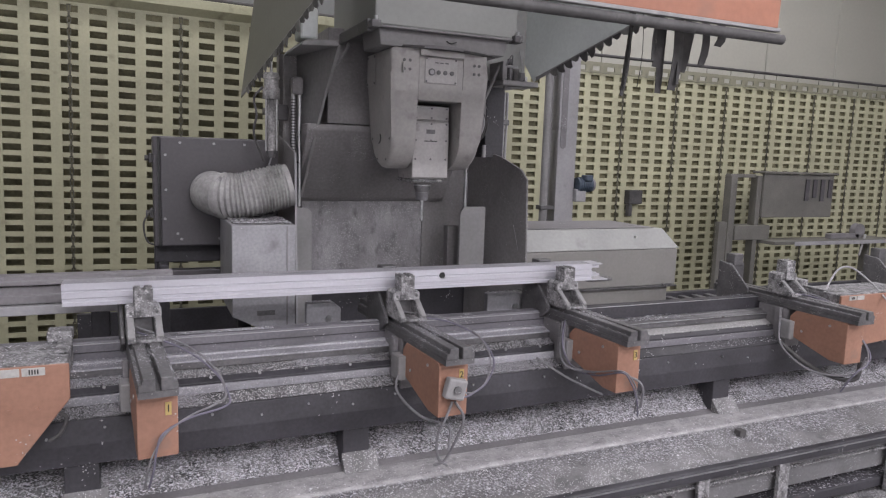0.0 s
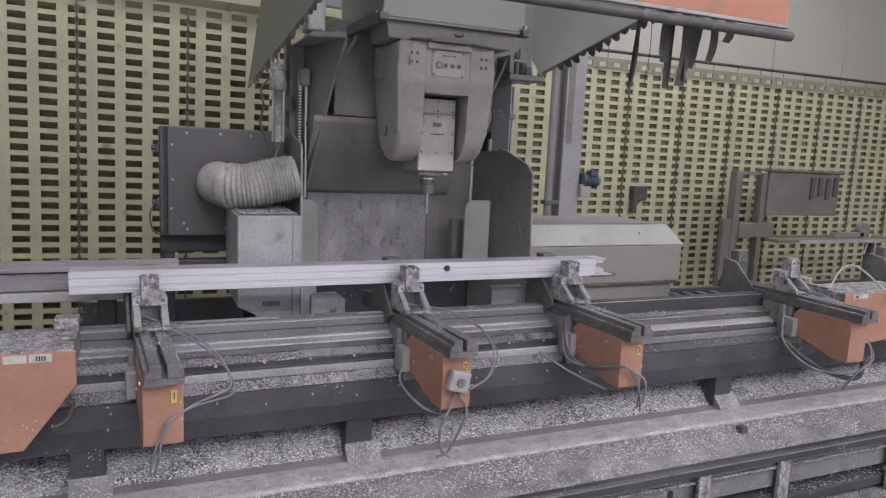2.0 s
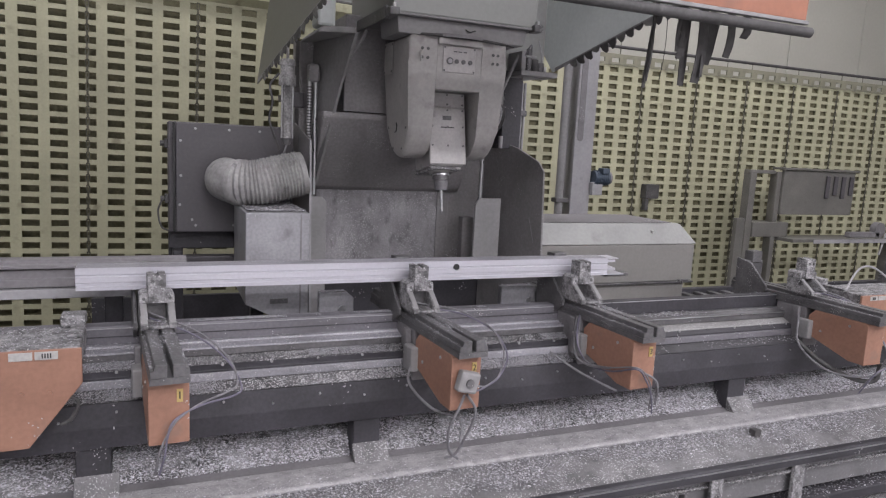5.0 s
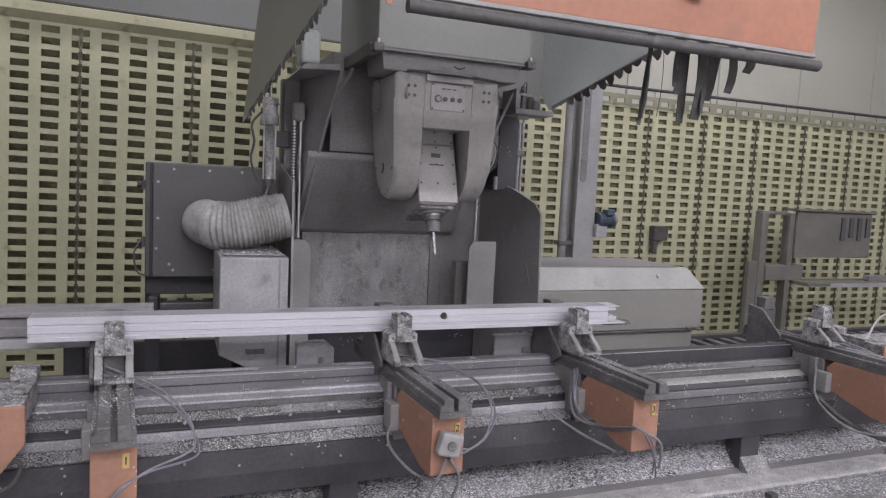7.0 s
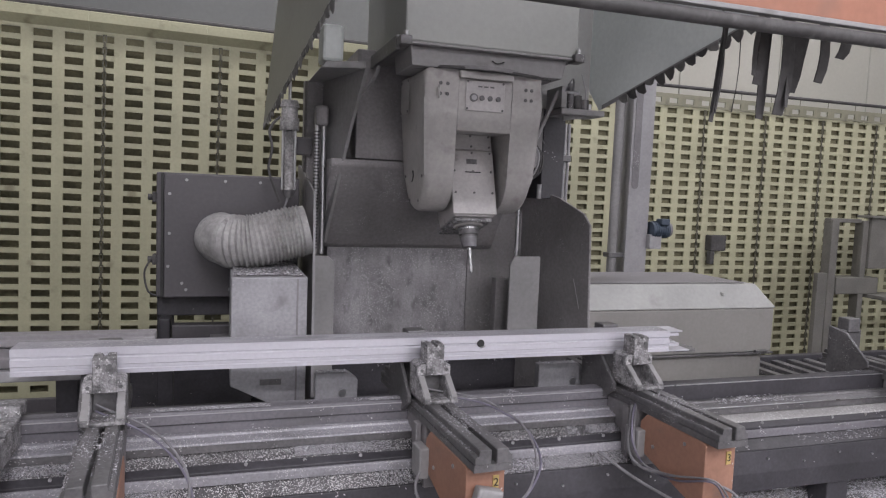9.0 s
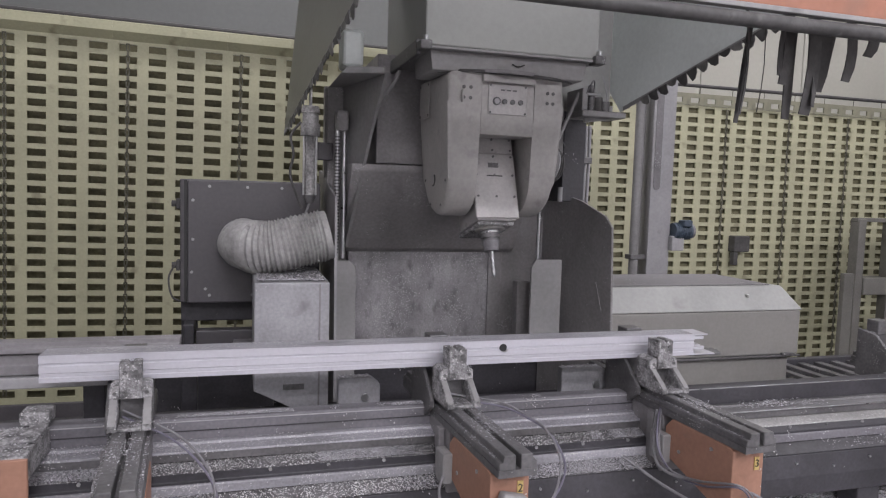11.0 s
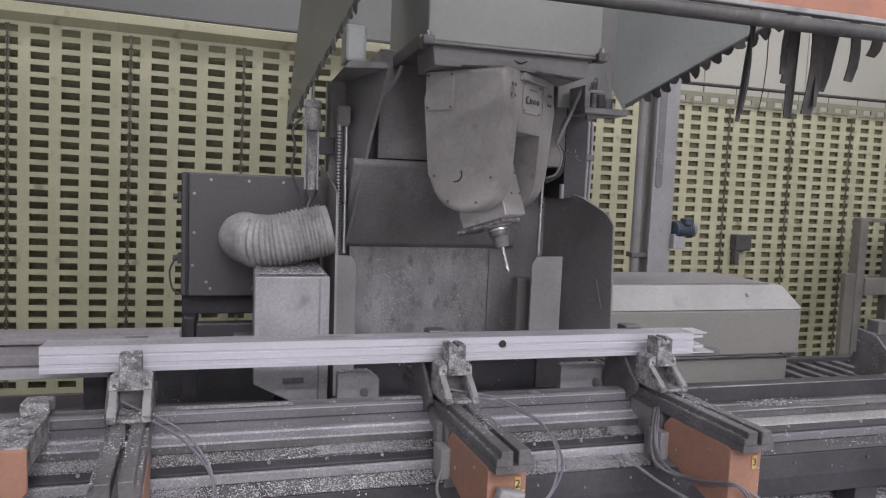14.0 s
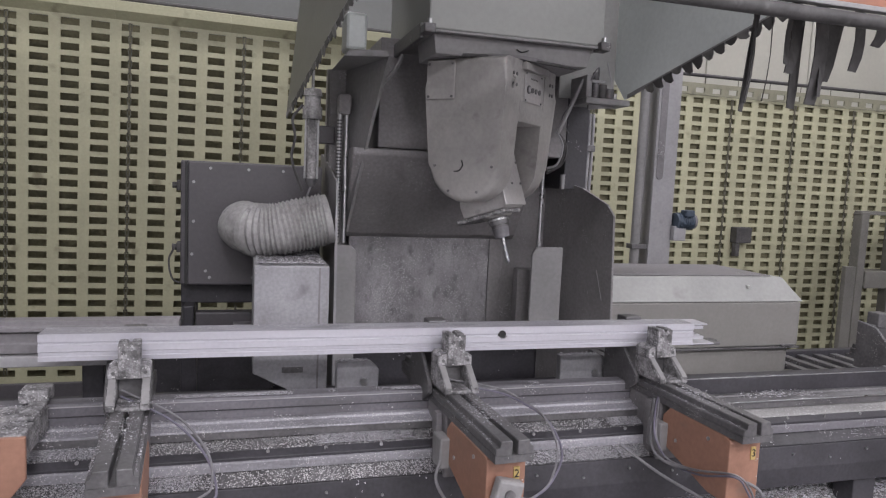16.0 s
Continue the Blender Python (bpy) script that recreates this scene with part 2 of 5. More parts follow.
def prism(bm, pts, axis, a0, a1, b=0.0, seg=2):
    """A polygon pushed along an axis. pts are (y, z) for x, (x, z) for y, (x, y) for z."""
    def at(p, a):
        return {"x": (a, p[0], p[1]), "y": (p[0], a, p[1]), "z": (p[0], p[1], a)}[axis]
    lo, hi = [bm.verts.new(at(p, a0)) for p in pts], [bm.verts.new(at(p, a1)) for p in pts]
    fs = [bm.faces.new(lo), bm.faces.new(hi[::-1])]
    k = len(pts)
    for i in range(k):
        j = (i + 1) % k
        fs.append(bm.faces.new((lo[j], lo[i], hi[i], hi[j])))
    if b:
        bmesh.ops.bevel(bm, geom=list({e for f in fs for e in f.edges}), offset=b, segments=seg, affect="EDGES", profile=0.5)


def rod(bm, p0, p1, r, seg=14, r1=None):
    p0, p1 = Vector(p0), Vector(p1)
    m = Matrix.Translation((p0 + p1) / 2) @ (p1 - p0).to_track_quat("Z", "Y").to_matrix().to_4x4()
    bmesh.ops.create_cone(bm, cap_ends=True, segments=seg, radius1=r, radius2=r if r1 is None else r1, depth=(p1 - p0).length, matrix=m)


def smooth_path(pts, steps=6):
    pts = [Vector(p) for p in pts]
    ext = [2 * pts[0] - pts[1]] + pts + [2 * pts[-1] - pts[-2]]
    out = []
    for i in range(1, len(ext) - 2):
        a, b, c, d = ext[i - 1:i + 3]
        for s in range(steps):
            t = s / steps
            out.append(0.5 * (2 * b + (c - a) * t + (2 * a - 5 * b + 4 * c - d) * t * t + (3 * b - a - 3 * c + d) * t ** 3))
    return out + [pts[-1]]


def tube(bm, pts, radius, seg=8, steps=6, ridge=0.0):
    path = smooth_path(pts, steps)
    rings, side = [], None
    for i, p in enumerate(path):
        d = (path[min(i + 1, len(path) - 1)] - path[max(i - 1, 0)]).normalized()
        side = d.orthogonal() if side is None else (side - d * side.dot(d))
        side.normalize()
        up = d.cross(side)
        r = radius * (1 - ridge * (i % 2))
        rings.append([bm.verts.new(p + r * (math.cos(a) * side + math.sin(a) * up)) for a in (2 * math.pi * k / seg for k in range(seg))])
    for a, b in zip(rings, rings[1:]):
        for k in range(seg):
            bm.faces.new((a[k], a[(k + 1) % seg], b[(k + 1) % seg], b[k]))
    bm.faces.new(rings[0][::-1]), bm.faces.new(rings[-1])


def part(name, bm, material, parent=None, label="", smooth=False, m=None):
    bmesh.ops.recalc_face_normals(bm, faces=bm.faces)
    me = bpy.data.meshes.new(name)
    bm.to_mesh(me)
    bm.free()
    me.materials.append(material)
    if smooth:
        me.polygons.foreach_set("use_smooth", [True] * len(me.polygons))
        me.set_sharp_from_angle(angle=radians(40))
    ob = new(name, me)
    if parent:
        ob.parent = parent
    if m:
        ob.matrix_basis = m
    if label:
        tagged(ob, label)
    return ob


def made(fn, *a, **k):
    bm = bmesh.new()
    fn(bm, *a, **k)
    return bm


def thing(name, x, y, z, label, category, group="", kind=""):
    ob = new(name)
    ob.matrix_basis = pose(x, y, z)
    ob.empty_display_size = 0.1
    return tagged(ob, label, category, group, kind)


def solo(name, bm, material, label, category="", group="", kind="", smooth=False):
    return tagged(part(name, bm, material, None, label, smooth), label, category, group, kind)


def writing(text, size, material, parent, m, name="writing"):
    cu = bpy.data.curves.new(name, "FONT")
    cu.body, cu.size, cu.extrude, cu.align_x, cu.align_y = text, size, 0.0006, "CENTER", "CENTER"
    cu.materials.append(material)
    ob = new(name, cu)
    ob.parent = parent
    ob.matrix_basis = m
    return ob


def flakes(name, count, sampler, size, label, seed, material=M_CHIP):
    """Curled chips lying on a surface: each a short bent strip."""
    rnd = random.Random(seed)
    vs, fs = [], []
    for _ in range(count):
        x, y, z = sampler(rnd)
        s = size * rnd.uniform(0.5, 1.5)
        q = Euler((rnd.uniform(-1, 1), rnd.uniform(-1, 1), rnd.uniform(0, 6.3))).to_matrix()
        w, bend = s * rnd.uniform(0.2, 0.5), s * rnd.uniform(0.1, 0.5)
        i = len(vs)
        for u, h in ((-s / 2, 0), (0, bend), (s / 2, 0)):
            for v in (-w / 2, w / 2):
                p = q @ Vector((u, v, h))
                vs.append((x + p.x, y + p.y, z + abs(p.z) * 0.8 + 0.001))
        fs += [(i, i + 2, i + 3, i + 1), (i + 2, i + 4, i + 5, i + 3)]
    me = bpy.data.meshes.new(name)
    me.from_pydata(vs, [], fs)
    me.materials.append(material)
    return tagged(new(name, me), label, "metal chips", kind="stuff")


# ---- the hall ----
X0, X1, Y0, Y1, TOP = -5.0, 12.0, -5.0, 6.3, 4.8
solo("floor", made(bx, X0 - .2, X1 + .2, Y0 - .2, Y1 + .2, -0.2, 0), M_FLOOR, "dirty grey concrete floor strewn with chips", "floor", kind="structure")
solo("ceiling", made(bx, X0 - .2, X1 + .2, Y0 - .2, Y1 + .2, TOP, TOP + .15), M_CEIL, "plain pale ceiling sheets", "ceiling", kind="structure")


def wall_panels(name, x0, x1, y, z0, z1, step, material, label):
    bm = bmesh.new()
    x = x0
    while x < x1 - 0.01:
        bx(bm, x + .004, min(x + step, x1) - .004, y, y + .05, z0, z1, 0.006, 1)
        x += step
    bx(bm, x0, x1, y + .045, y + .2, z0, z1)
    return solo(name, bm, material, label, "wall", kind="structure")


wall_panels("wall_north", 2.4, X1, 6.1, 0, TOP, 1.16, M_WALL, "off-white wall panels with narrow upright joints")
# The wall is darker left of x = 2.4.
wall_panels("wall_north_grey", X0, 2.4, 6.1, 0, TOP, 3.7, M_WALL_GREY, "darker grey stretch of wall behind the fence")
solo("wall_south", made(bx, X0, X1, Y0 - .2, Y0, 0, TOP), M_CEIL, "plain off-white hall wall", "wall", kind="structure")
solo("wall_west", made(bx, X0 - .2, X0, Y0, Y1, 0, TOP), M_CEIL, "plain pale hall wall", "wall", kind="structure")
solo("wall_east", made(bx, X1, X1 + .2, Y0, Y1, 0, TOP), M_CEIL, "plain off-white hall wall", "wall", kind="structure")


def ceiling_lamp(x, y):
    t = thing("ceiling_lamp", x, y, 4.72, "white fluorescent ceiling lamp with two lit tubes", "lamp", "ceiling lamps of the hall")
    part("lamp_body", made(bx, -.8, .8, -.14, .14, 0, .08, .01), M_LIGHT, t)
    for s in (-.06, .06):
        part("lit_tube", made(rod, (-.76, s, -.03), (.76, s, -.03), .014, 10), M_TUBE, t, "glowing fluorescent tube", True)


for lx, ly in LAMP_SPOTS:
    ceiling_lamp(lx, ly)


# ---- the perforated fence: a nearer run and a farther run of panels ----
ROW, HOLE_H, FENCE_TOP, ROWS_N = 0.0725, 0.042, 2.33, 30


def fence_sheet(bm, col, hole_w):
    edge = (col - hole_w) / 2
    low = FENCE_TOP - ROWS_N * ROW - .04
    for c in range(4):
        x = c * col
        bx(bm, x + col / 2 - edge, x + col / 2 + edge, 0, .014, low, FENCE_TOP)
        top = FENCE_TOP
        for r in range(ROWS_N):
            h = FENCE_TOP - .02 - r * ROW
            bx(bm, x - hole_w / 2, x + hole_w / 2, 0, .014, h, top)
            top = h - HOLE_H
        bx(bm, x - hole_w / 2, x + hole_w / 2, 0, .014, low, top)


def top_band(bm, col):
    """A folded band with one oblong opening over each column of slots."""
    z0, z1, h0, h1, w = 2.331, 2.422, 2.348, 2.388, .04
    bx(bm, -col / 2, 3.5 * col, -.012, 0, z0, h0)
    bx(bm, -col / 2, 3.5 * col, -.012, 0, h1, z1)
    for c in range(5):
        bx(bm, max(-col / 2, (c - 1) * col + w), min(3.5 * col, c * col - w), -.012, 0, h0, h1)


def chain_links(bm):
    z, flat = FENCE_TOP - .02, False
    while z > 0.2:
        if flat:
            bx(bm, -.006, .006, -.016, -.006, z - .034, z, .003, 1)
        else:
            bx(bm, -.011, -.005, -.014, -.007, z - .04, z + .003)
            bx(bm, .005, .011, -.014, -.007, z - .04, z + .003)
            bx(bm, -.011, .011, -.014, -.007, z - .004, z + .003)
        z -= .036
        flat = not flat


def fence_panel(m, col, hole_w, foot, slotted):
    # The near run's backing sits deeper, so its slots fall darker.
    gap = .03 if slotted else .13
    label = "cream perforated steel fence panel with a slotted top band" if slotted else "cream perforated steel fence panel with a hanging chain"
    t = thing("fence_panel", 0, 0, 0, label, "fence", "panels of the safety fence")
    t.matrix_basis = m
    part("sheet", made(fence_sheet, col, hole_w), M_FENCE, t)
    part("backing", made(bx, -col / 2 + .002, 3.5 * col - .002, gap, gap + .01, .1, FENCE_TOP), M_FENCE_BACK, t, "olive backing sheet darkened for the slots' shade")
    part("chain", made(chain_links), M_CHAIN, t, "thin steel chain hanging down the slots")
    if slotted:
        part("top_band", made(top_band, col), M_BAND_SHADE, t, "band in shade-darkened fence paint with oblong openings")
        for c in (0, 2):
            part("cable_pin", made(rod, (c * col + .05, 0, 2.4225), (c * col + .05, 0, 2.47), .003, 6), M_CHAIN, t)
    else:
        part("top_rail", made(prism, [(0, 2.3305), (.06, 2.3305), (.06, 2.432), (-.046, 2.432), (-.05, 2.428), (-.05, 2.374)], "x", -col / 2 + .0002, 3.5 * col - .0002), M_FENCE, t, "folded cream top rail")
    part("foot_rail", made(bx, -col / 2, 3.5 * col, -.01, .06, foot, .1), M_FENCE, t)
    return t


NEAR_COL, FAR_COL, FAR_Y = .163, .1544, 5.255
near = fence_panel(pose(-.103, 5.045, .045, 0, 1, 0), NEAR_COL, .1, -.06, False)
for k in (-5, -4, -3, -2, -1, 1, 2):
    copy_thing(near, pose(-.103 + k * 4 * NEAR_COL, 5.045, .045 - .0175 * k * 4 * NEAR_COL, 0, 1, 0))
far = fence_panel(pose(4.3625, FAR_Y, -.051), FAR_COL, .0915, .051, True)
for k in [-4, -3, -2, -1] + list(range(1, 12)):
    copy_thing(far, pose(4.3625 + k * 4 * FAR_COL, FAR_Y, -.051))
solo("cable", made(tube, [(-3.3, 5.03, 2.545), (-1, 5.03, 2.507), (1.2, 5.03, 2.468), (1.75, 5.06, 2.458)], .014), M_RUBBER, "black cable lying along the near fence's top rail", "cable")
solo("cable", made(tube, [(1.8, FAR_Y, 2.433), (4.2, FAR_Y, 2.433), (6, FAR_Y, 2.432), (11, FAR_Y, 2.433)], .014), M_RUBBER, "black cable carried on pins above the far fence", "cable")

# low guards before the fence's foot, behind the bed
solo("guard_plate", made(bx, -3.2, -.06, 4.72, 4.75, .0, .27, .004), M_BOX, "low dark guard plate before the fence's foot", "guard")
# Black here paints in the shade seen under the bed.
solo("guard_plate", made(bx, -.058, .95, 4.72, 4.75, .0, .46, .004), M_BLACK, "tall guard plate blackened for the shade before the fence's foot", "guard")

# ---- post with pipe, motor, switch box ----
post = thing("steel_post", 3.06, 4.2, 0, "light grey steel post with a cable slot and a pipe", "post")
part("channel", made(prism, [(-.075, -.05), (.075, -.05), (.075, .06), (.06, .06), (.06, -.035), (-.06, -.035), (-.06, .06), (-.075, .06)], "z", 0, 2.3), M_LIGHT, post)
part("pipe", made(rod, (-.14, 0, 0), (-.14, 0, 2.28), .028), M_HOUSE, post, "grey upright pipe", True)
part("cable_slot", made(prism, [(-.037 + .023 * math.cos(a), (2.17 if k < 7 else 1.6) + .023 * math.sin(a)) for k, a in enumerate([math.pi * i / 6 for i in range(7)] + [math.pi + math.pi * i / 6 for i in range(7)])], "y", -.0545, -.0505), M_DARK, post, "dark cable slot")
for z in (1.15,):
    part("pipe_clamp", made(bx, -.18, -.07, -.035, .035, z, z + .03, .004), M_DSTEEL, post)
motor = thing("motor", 3.165, 4.14, 1.33, "small dark blue electric motor fixed to the post", "motor")
part("housing", made(rod, (-.02, 0, 0), (.1, 0, 0), .05, 20), M_BLUE, motor, "dark blue housing", True)
for k in range(6):
    part("fin", made(rod, (.0 + k * .016, 0, 0), (.006 + k * .016, 0, 0), .054, 20), M_BLUE, motor, smooth=True)
part("end_cap", made(rod, (.1, 0, 0), (.12, 0, 0), .045, 20), M_DARK, motor, smooth=True)
part("terminal_box", made(bx, .02, .08, -.065, .0, .03, .07, .006), M_BLUE, motor)
part("bracket", made(bx, -.035, .05, -.03, .06, -.12, -.03, .005), M_LIGHT, motor, "grey mounting bracket")
sw = thing("switch_box", 4.517, 5.205, 1.143, "small black interlock switch on the fence", "switch")
part("case", made(bx, -.06, .09, -.03, .05, -.03, .1, .008), M_RUBBER, sw)
part("lever", made(bx, -.06, -.02, -.03, .02, -.14, -.032, .006), M_RUBBER, sw)

# ---- the machine bed: black beam, stepped rails, legs, chip tray ----
BX0, BX1 = -3.0, 8.0
bed = thing("machine_bed", 0, 2.4, 0.47, "long black machine bed with chip-covered grey guide rails", "machine bed")


def along(name, pts, material, label="", x0=BX0, x1=BX1, b=0.002):
    return part(name, made(prism, [(y - 2.4, z - .47) for y, z in pts], "x", x0, x1, b, 1), material, bed, label)


along("front_beam", [(2.34, .508), (2.33, .579), (2.338, .655), (2.56, .66), (2.56, .508)], M_BLACK, "black painted beam")
for xa, xb, ledge_m, rail_m, top_m, step_m in ((BX0, 1.93, M_LEDGE, M_RAIL, M_RAIL, M_LEDGE), (1.932, BX1, M_DARK_LEDGE, M_BBEAM, M_DSTEEL, M_BRAIL)):
    along("ledge", [(2.34, .657), (2.374, .686), (2.5, .69), (2.5, .66)], ledge_m, "dark ledge", xa, xb)
    along("lower_rail", [(2.375, .688), (2.376, .712), (2.379, .715), (2.385, .715), (2.385, .688)], rail_m, "guide rail", xa, xb, .001)
    along("upper_rail", [(2.444, .777), (2.446, .783), (2.478, .79), (2.482, .797), (2.499, .798), (2.499, .777)], top_m, "guide rail", xa, xb, .001)
    along("dark_strip", [(2.386, .692), (2.386, .722), (2.411, .7345), (2.411, .692)], M_BLACK, "black strip", xa, xb, .001)
    along("middle_step", [(2.412, .692), (2.412, .735), (2.45, .752), (2.5, .754), (2.5, .692)], step_m, "", xa, xb)
along("rail_edge", [(2.4425, .7795), (2.4425, .7825), (2.4438, .783), (2.4438, .7795)], M_STEEL, "worn bright edge", 1.94, BX1, 0)
along("beam_edge", [(2.5025, .852), (2.5025, .8545), (2.5042, .8555), (2.5042, .852)], M_STEEL, "worn bright edge", 1.94, BX1, 0)
for z in (.79, .822):
    along("face_groove", [(2.4975, z), (2.4975, z + .003), (2.4998, z + .003), (2.4998, z)], M_BLACK, "dark scratch line", BX0, 1.93, 0)
along("beam_edge", [(2.498, .8495), (2.498, .8525), (2.4998, .8525), (2.4998, .8495)], M_LIGHT, "pale worn edge", BX0, 1.93, 0)
along("groove_bar", [(2.446, .755), (2.446, .776), (2.499, .776), (2.499, .755)], M_DSTEEL, "dark bar", b=.001)
along("back_beam", [(2.50, .66), (2.50, .852), (2.505, .86), (2.555, .86), (2.555, .66)], M_BBEAM, "dull grey back beam", BX0, 1.93, .003)
along("back_beam", [(2.505, .66), (2.505, .85), (2.51, .857), (2.555, .857), (2.555, .66)], M_BLACK, "black back beam", 1.932, BX1, .003)
for k in range(30):
    part("bolt", made(rod, (-.6 + k * .16, -.03, .273), (-.6 + k * .16, -.026, .273), .005, 8), M_STEEL, bed)
    part("bolt", made(rod, (-.6 + k * .16, -.072, .138 + .02 * (k % 2)), (-.6 + k * .16, -.065, .138 + .02 * (k % 2)), .004, 8), M_STEEL, bed)
for lx in (-.95, .13, 1.02, 2.79, 4.3):
    part("leg", made(bx, lx - .05, lx + .05, -.05, .04, -.47, .037, .004), M_BLACK, bed)
    part("leg_foot", made(prism, [(-.105, -.108), (-.05, -.05), (-.05, -.115), (-.105, -.115)], "x", lx - .055, lx + .075, .002, 1), M_TRAY, bed, "chip-dusted sloping foot")


def tray_surface(bm, x0, x1, nx, y0, y1, ny, height, thick=.03):
    """A wavy chip surface with a skirt."""
    top = [[bm.verts.new((x0 + (x1 - x0) * i / nx, y0 + (y1 - y0) * j / ny, height(x0 + (x1 - x0) * i / nx, y0 + (y1 - y0) * j / ny)))
            for j in range(ny + 1)] for i in range(nx + 1)]
    for i in range(nx):
        for j in range(ny):
            bm.faces.new((top[i][j], top[i + 1][j], top[i + 1][j + 1], top[i][j + 1]))


def heap_z(x, y):
    v = Vector((x * 3, y * 3, 0.3))
    f = min(1, max(0, (y - 2.372) / .05))
    return .356 + .008 * f + f * (.008 + .016 * noise.noise(v) + .014 * noise.noise(v * 3)) + .6 * max(0, y - 2.38) + .004 * noise.noise(v * 9)


heap = part("chip_heap", made(tray_surface, -1.2, 6, 320, 2.325, 2.95, 31, heap_z), M_HEAP, None, "heap of silvery aluminium chips under the bed", True)
tagged(heap, "heap of silvery aluminium chips under the machine bed", "metal chips", kind="stuff")
tray = thing("chip_tray", 0, 2.2, 0, "long chip tray with a pale sill and dark front rail", "chip tray")
part("sill", made(prism, [(.005, .33), (.0, .35), (.012, .357), (.05, .361), (.118, .364), (.124, .36), (.124, .325)], "x", BX0, BX1, .003, 1), M_SILL, tray, "pale chip-dusted sill")
part("sill_lip", made(prism, [(.1245, .335), (.1245, .3585), (.168, .3655), (.172, .335)], "x", BX0, BX1, .002, 1), M_DARK, tray, "bare dark gutter behind the sill")
part("sloped_plate", made(prism, [(-.2, .285), (-.2, .297), (-.001, .343), (-.001, .331)], "x", BX0, BX1), M_TRAY, tray, "grey sloping plate strewn with chips")
part("front_rail", made(prism, [(-.235, .262), (-.235, .3), (-.228, .306), (-.2, .306), (-.2, .262)], "x", BX0, BX1, .003, 1), M_BLACK, tray, "dark steel front rail")
part("rail_edge", made(bx, BX0, BX1, -.238, -.2355, .292, .298), M_STEEL, tray, "worn bright edge")
for k in range(5):
    a = BX0 + .05 + k * 2.2
    part("skirt_strip", made(bx, a, a + 2.17, -.198, -.185, .23, .2615, .003), M_SKIRT, tray, "pale strip under the rail")
    part("skirt_ledge", made(bx, a, a + 2.17, -.212, -.176, .219, .2295, .003), M_LEDGE, tray, "narrow ledge holding chips")
    part("skirt_panel", made(bx, a, a + 2.17, -.19, -.175, .128, .2185, .004), M_SKIRT, tray, "dusty grey skirt panel")
    part("skirt_slot", made(bx, a + .74, a + .765, -.194, -.1905, .15, .2), M_INK, tray, "dark slot")
    for o in (.15, .3, .8):
        part("rivet", made(rod, (a + o, -.193, .17), (a + o, -.19, .17), .006, 8), M_STEEL, tray)
part("lower_beam", made(prism, [(-.2, .03), (-.2, .075), (-.12, .1), (.06, .1), (.06, .03)], "x", BX0, BX1, .004, 1), M_BLACK, tray, "dark lower beam")
for px in (-1.9, -.7, .4, 1.35, 2.34, 2.785, 3.5, 4.3, 5.2):
    part("post", made(bx, px - .03, px + .03, -.232, -.213, 0, .262, .003), M_VISE, tray, "chip-crusted short post")
    part("post_web", made(bx, px - .006, px + .006, -.2125, -.199, 0, .218), M_DSTEEL, tray)
part("bottom_rail", made(bx, BX0, BX1, -.16, -.1, 0, .029), M_BLACK, tray)
solo("black_block", made(bx, 2.68, 2.715, 2.12, 2.155, .325, .359, .003), M_RUBBER, "small black block lying on the tray", "block")
solo("floor_chips", made(tray_surface, -.5, 6, 90, .7, 2.1, 24, lambda x, y: .014 + .014 * noise.noise(Vector((x * 4, y * 4, 5))) - .05 * max(0, 1.35 - y + .3 * noise.noise(Vector((x * 2, y * 2, 9)))) - .06 * max(0, abs(x - 2.7) - 2.6 + .3 * noise.noise(Vector((x, y * 3, 4))))), M_LEDGE, "thin layer of chips on the floor", "metal chips", kind="stuff")

# slatted chip conveyor behind the bed
conv = thing("chip_conveyor", 0, 3.4, 0, "black slatted chip conveyor behind the bed", "conveyor")
part("frame", made(bx, 2.5, 7, -.55, -.5, .5, .6, .004), M_BLACK, conv)
part("rear_frame", made(bx, 3.45, 7, .3, .35, .5, .61, .004), M_BLACK, conv)
part("belt", made(bx, 2.5, 7, -.5, .3, .45, .5), M_DARK, conv)
for k in range(26):
    part("slat", made(bx, 3.5 + k * .12, 3.55 + k * .12, -.5, .3, .57, .59, .003), M_DSTEEL, conv)


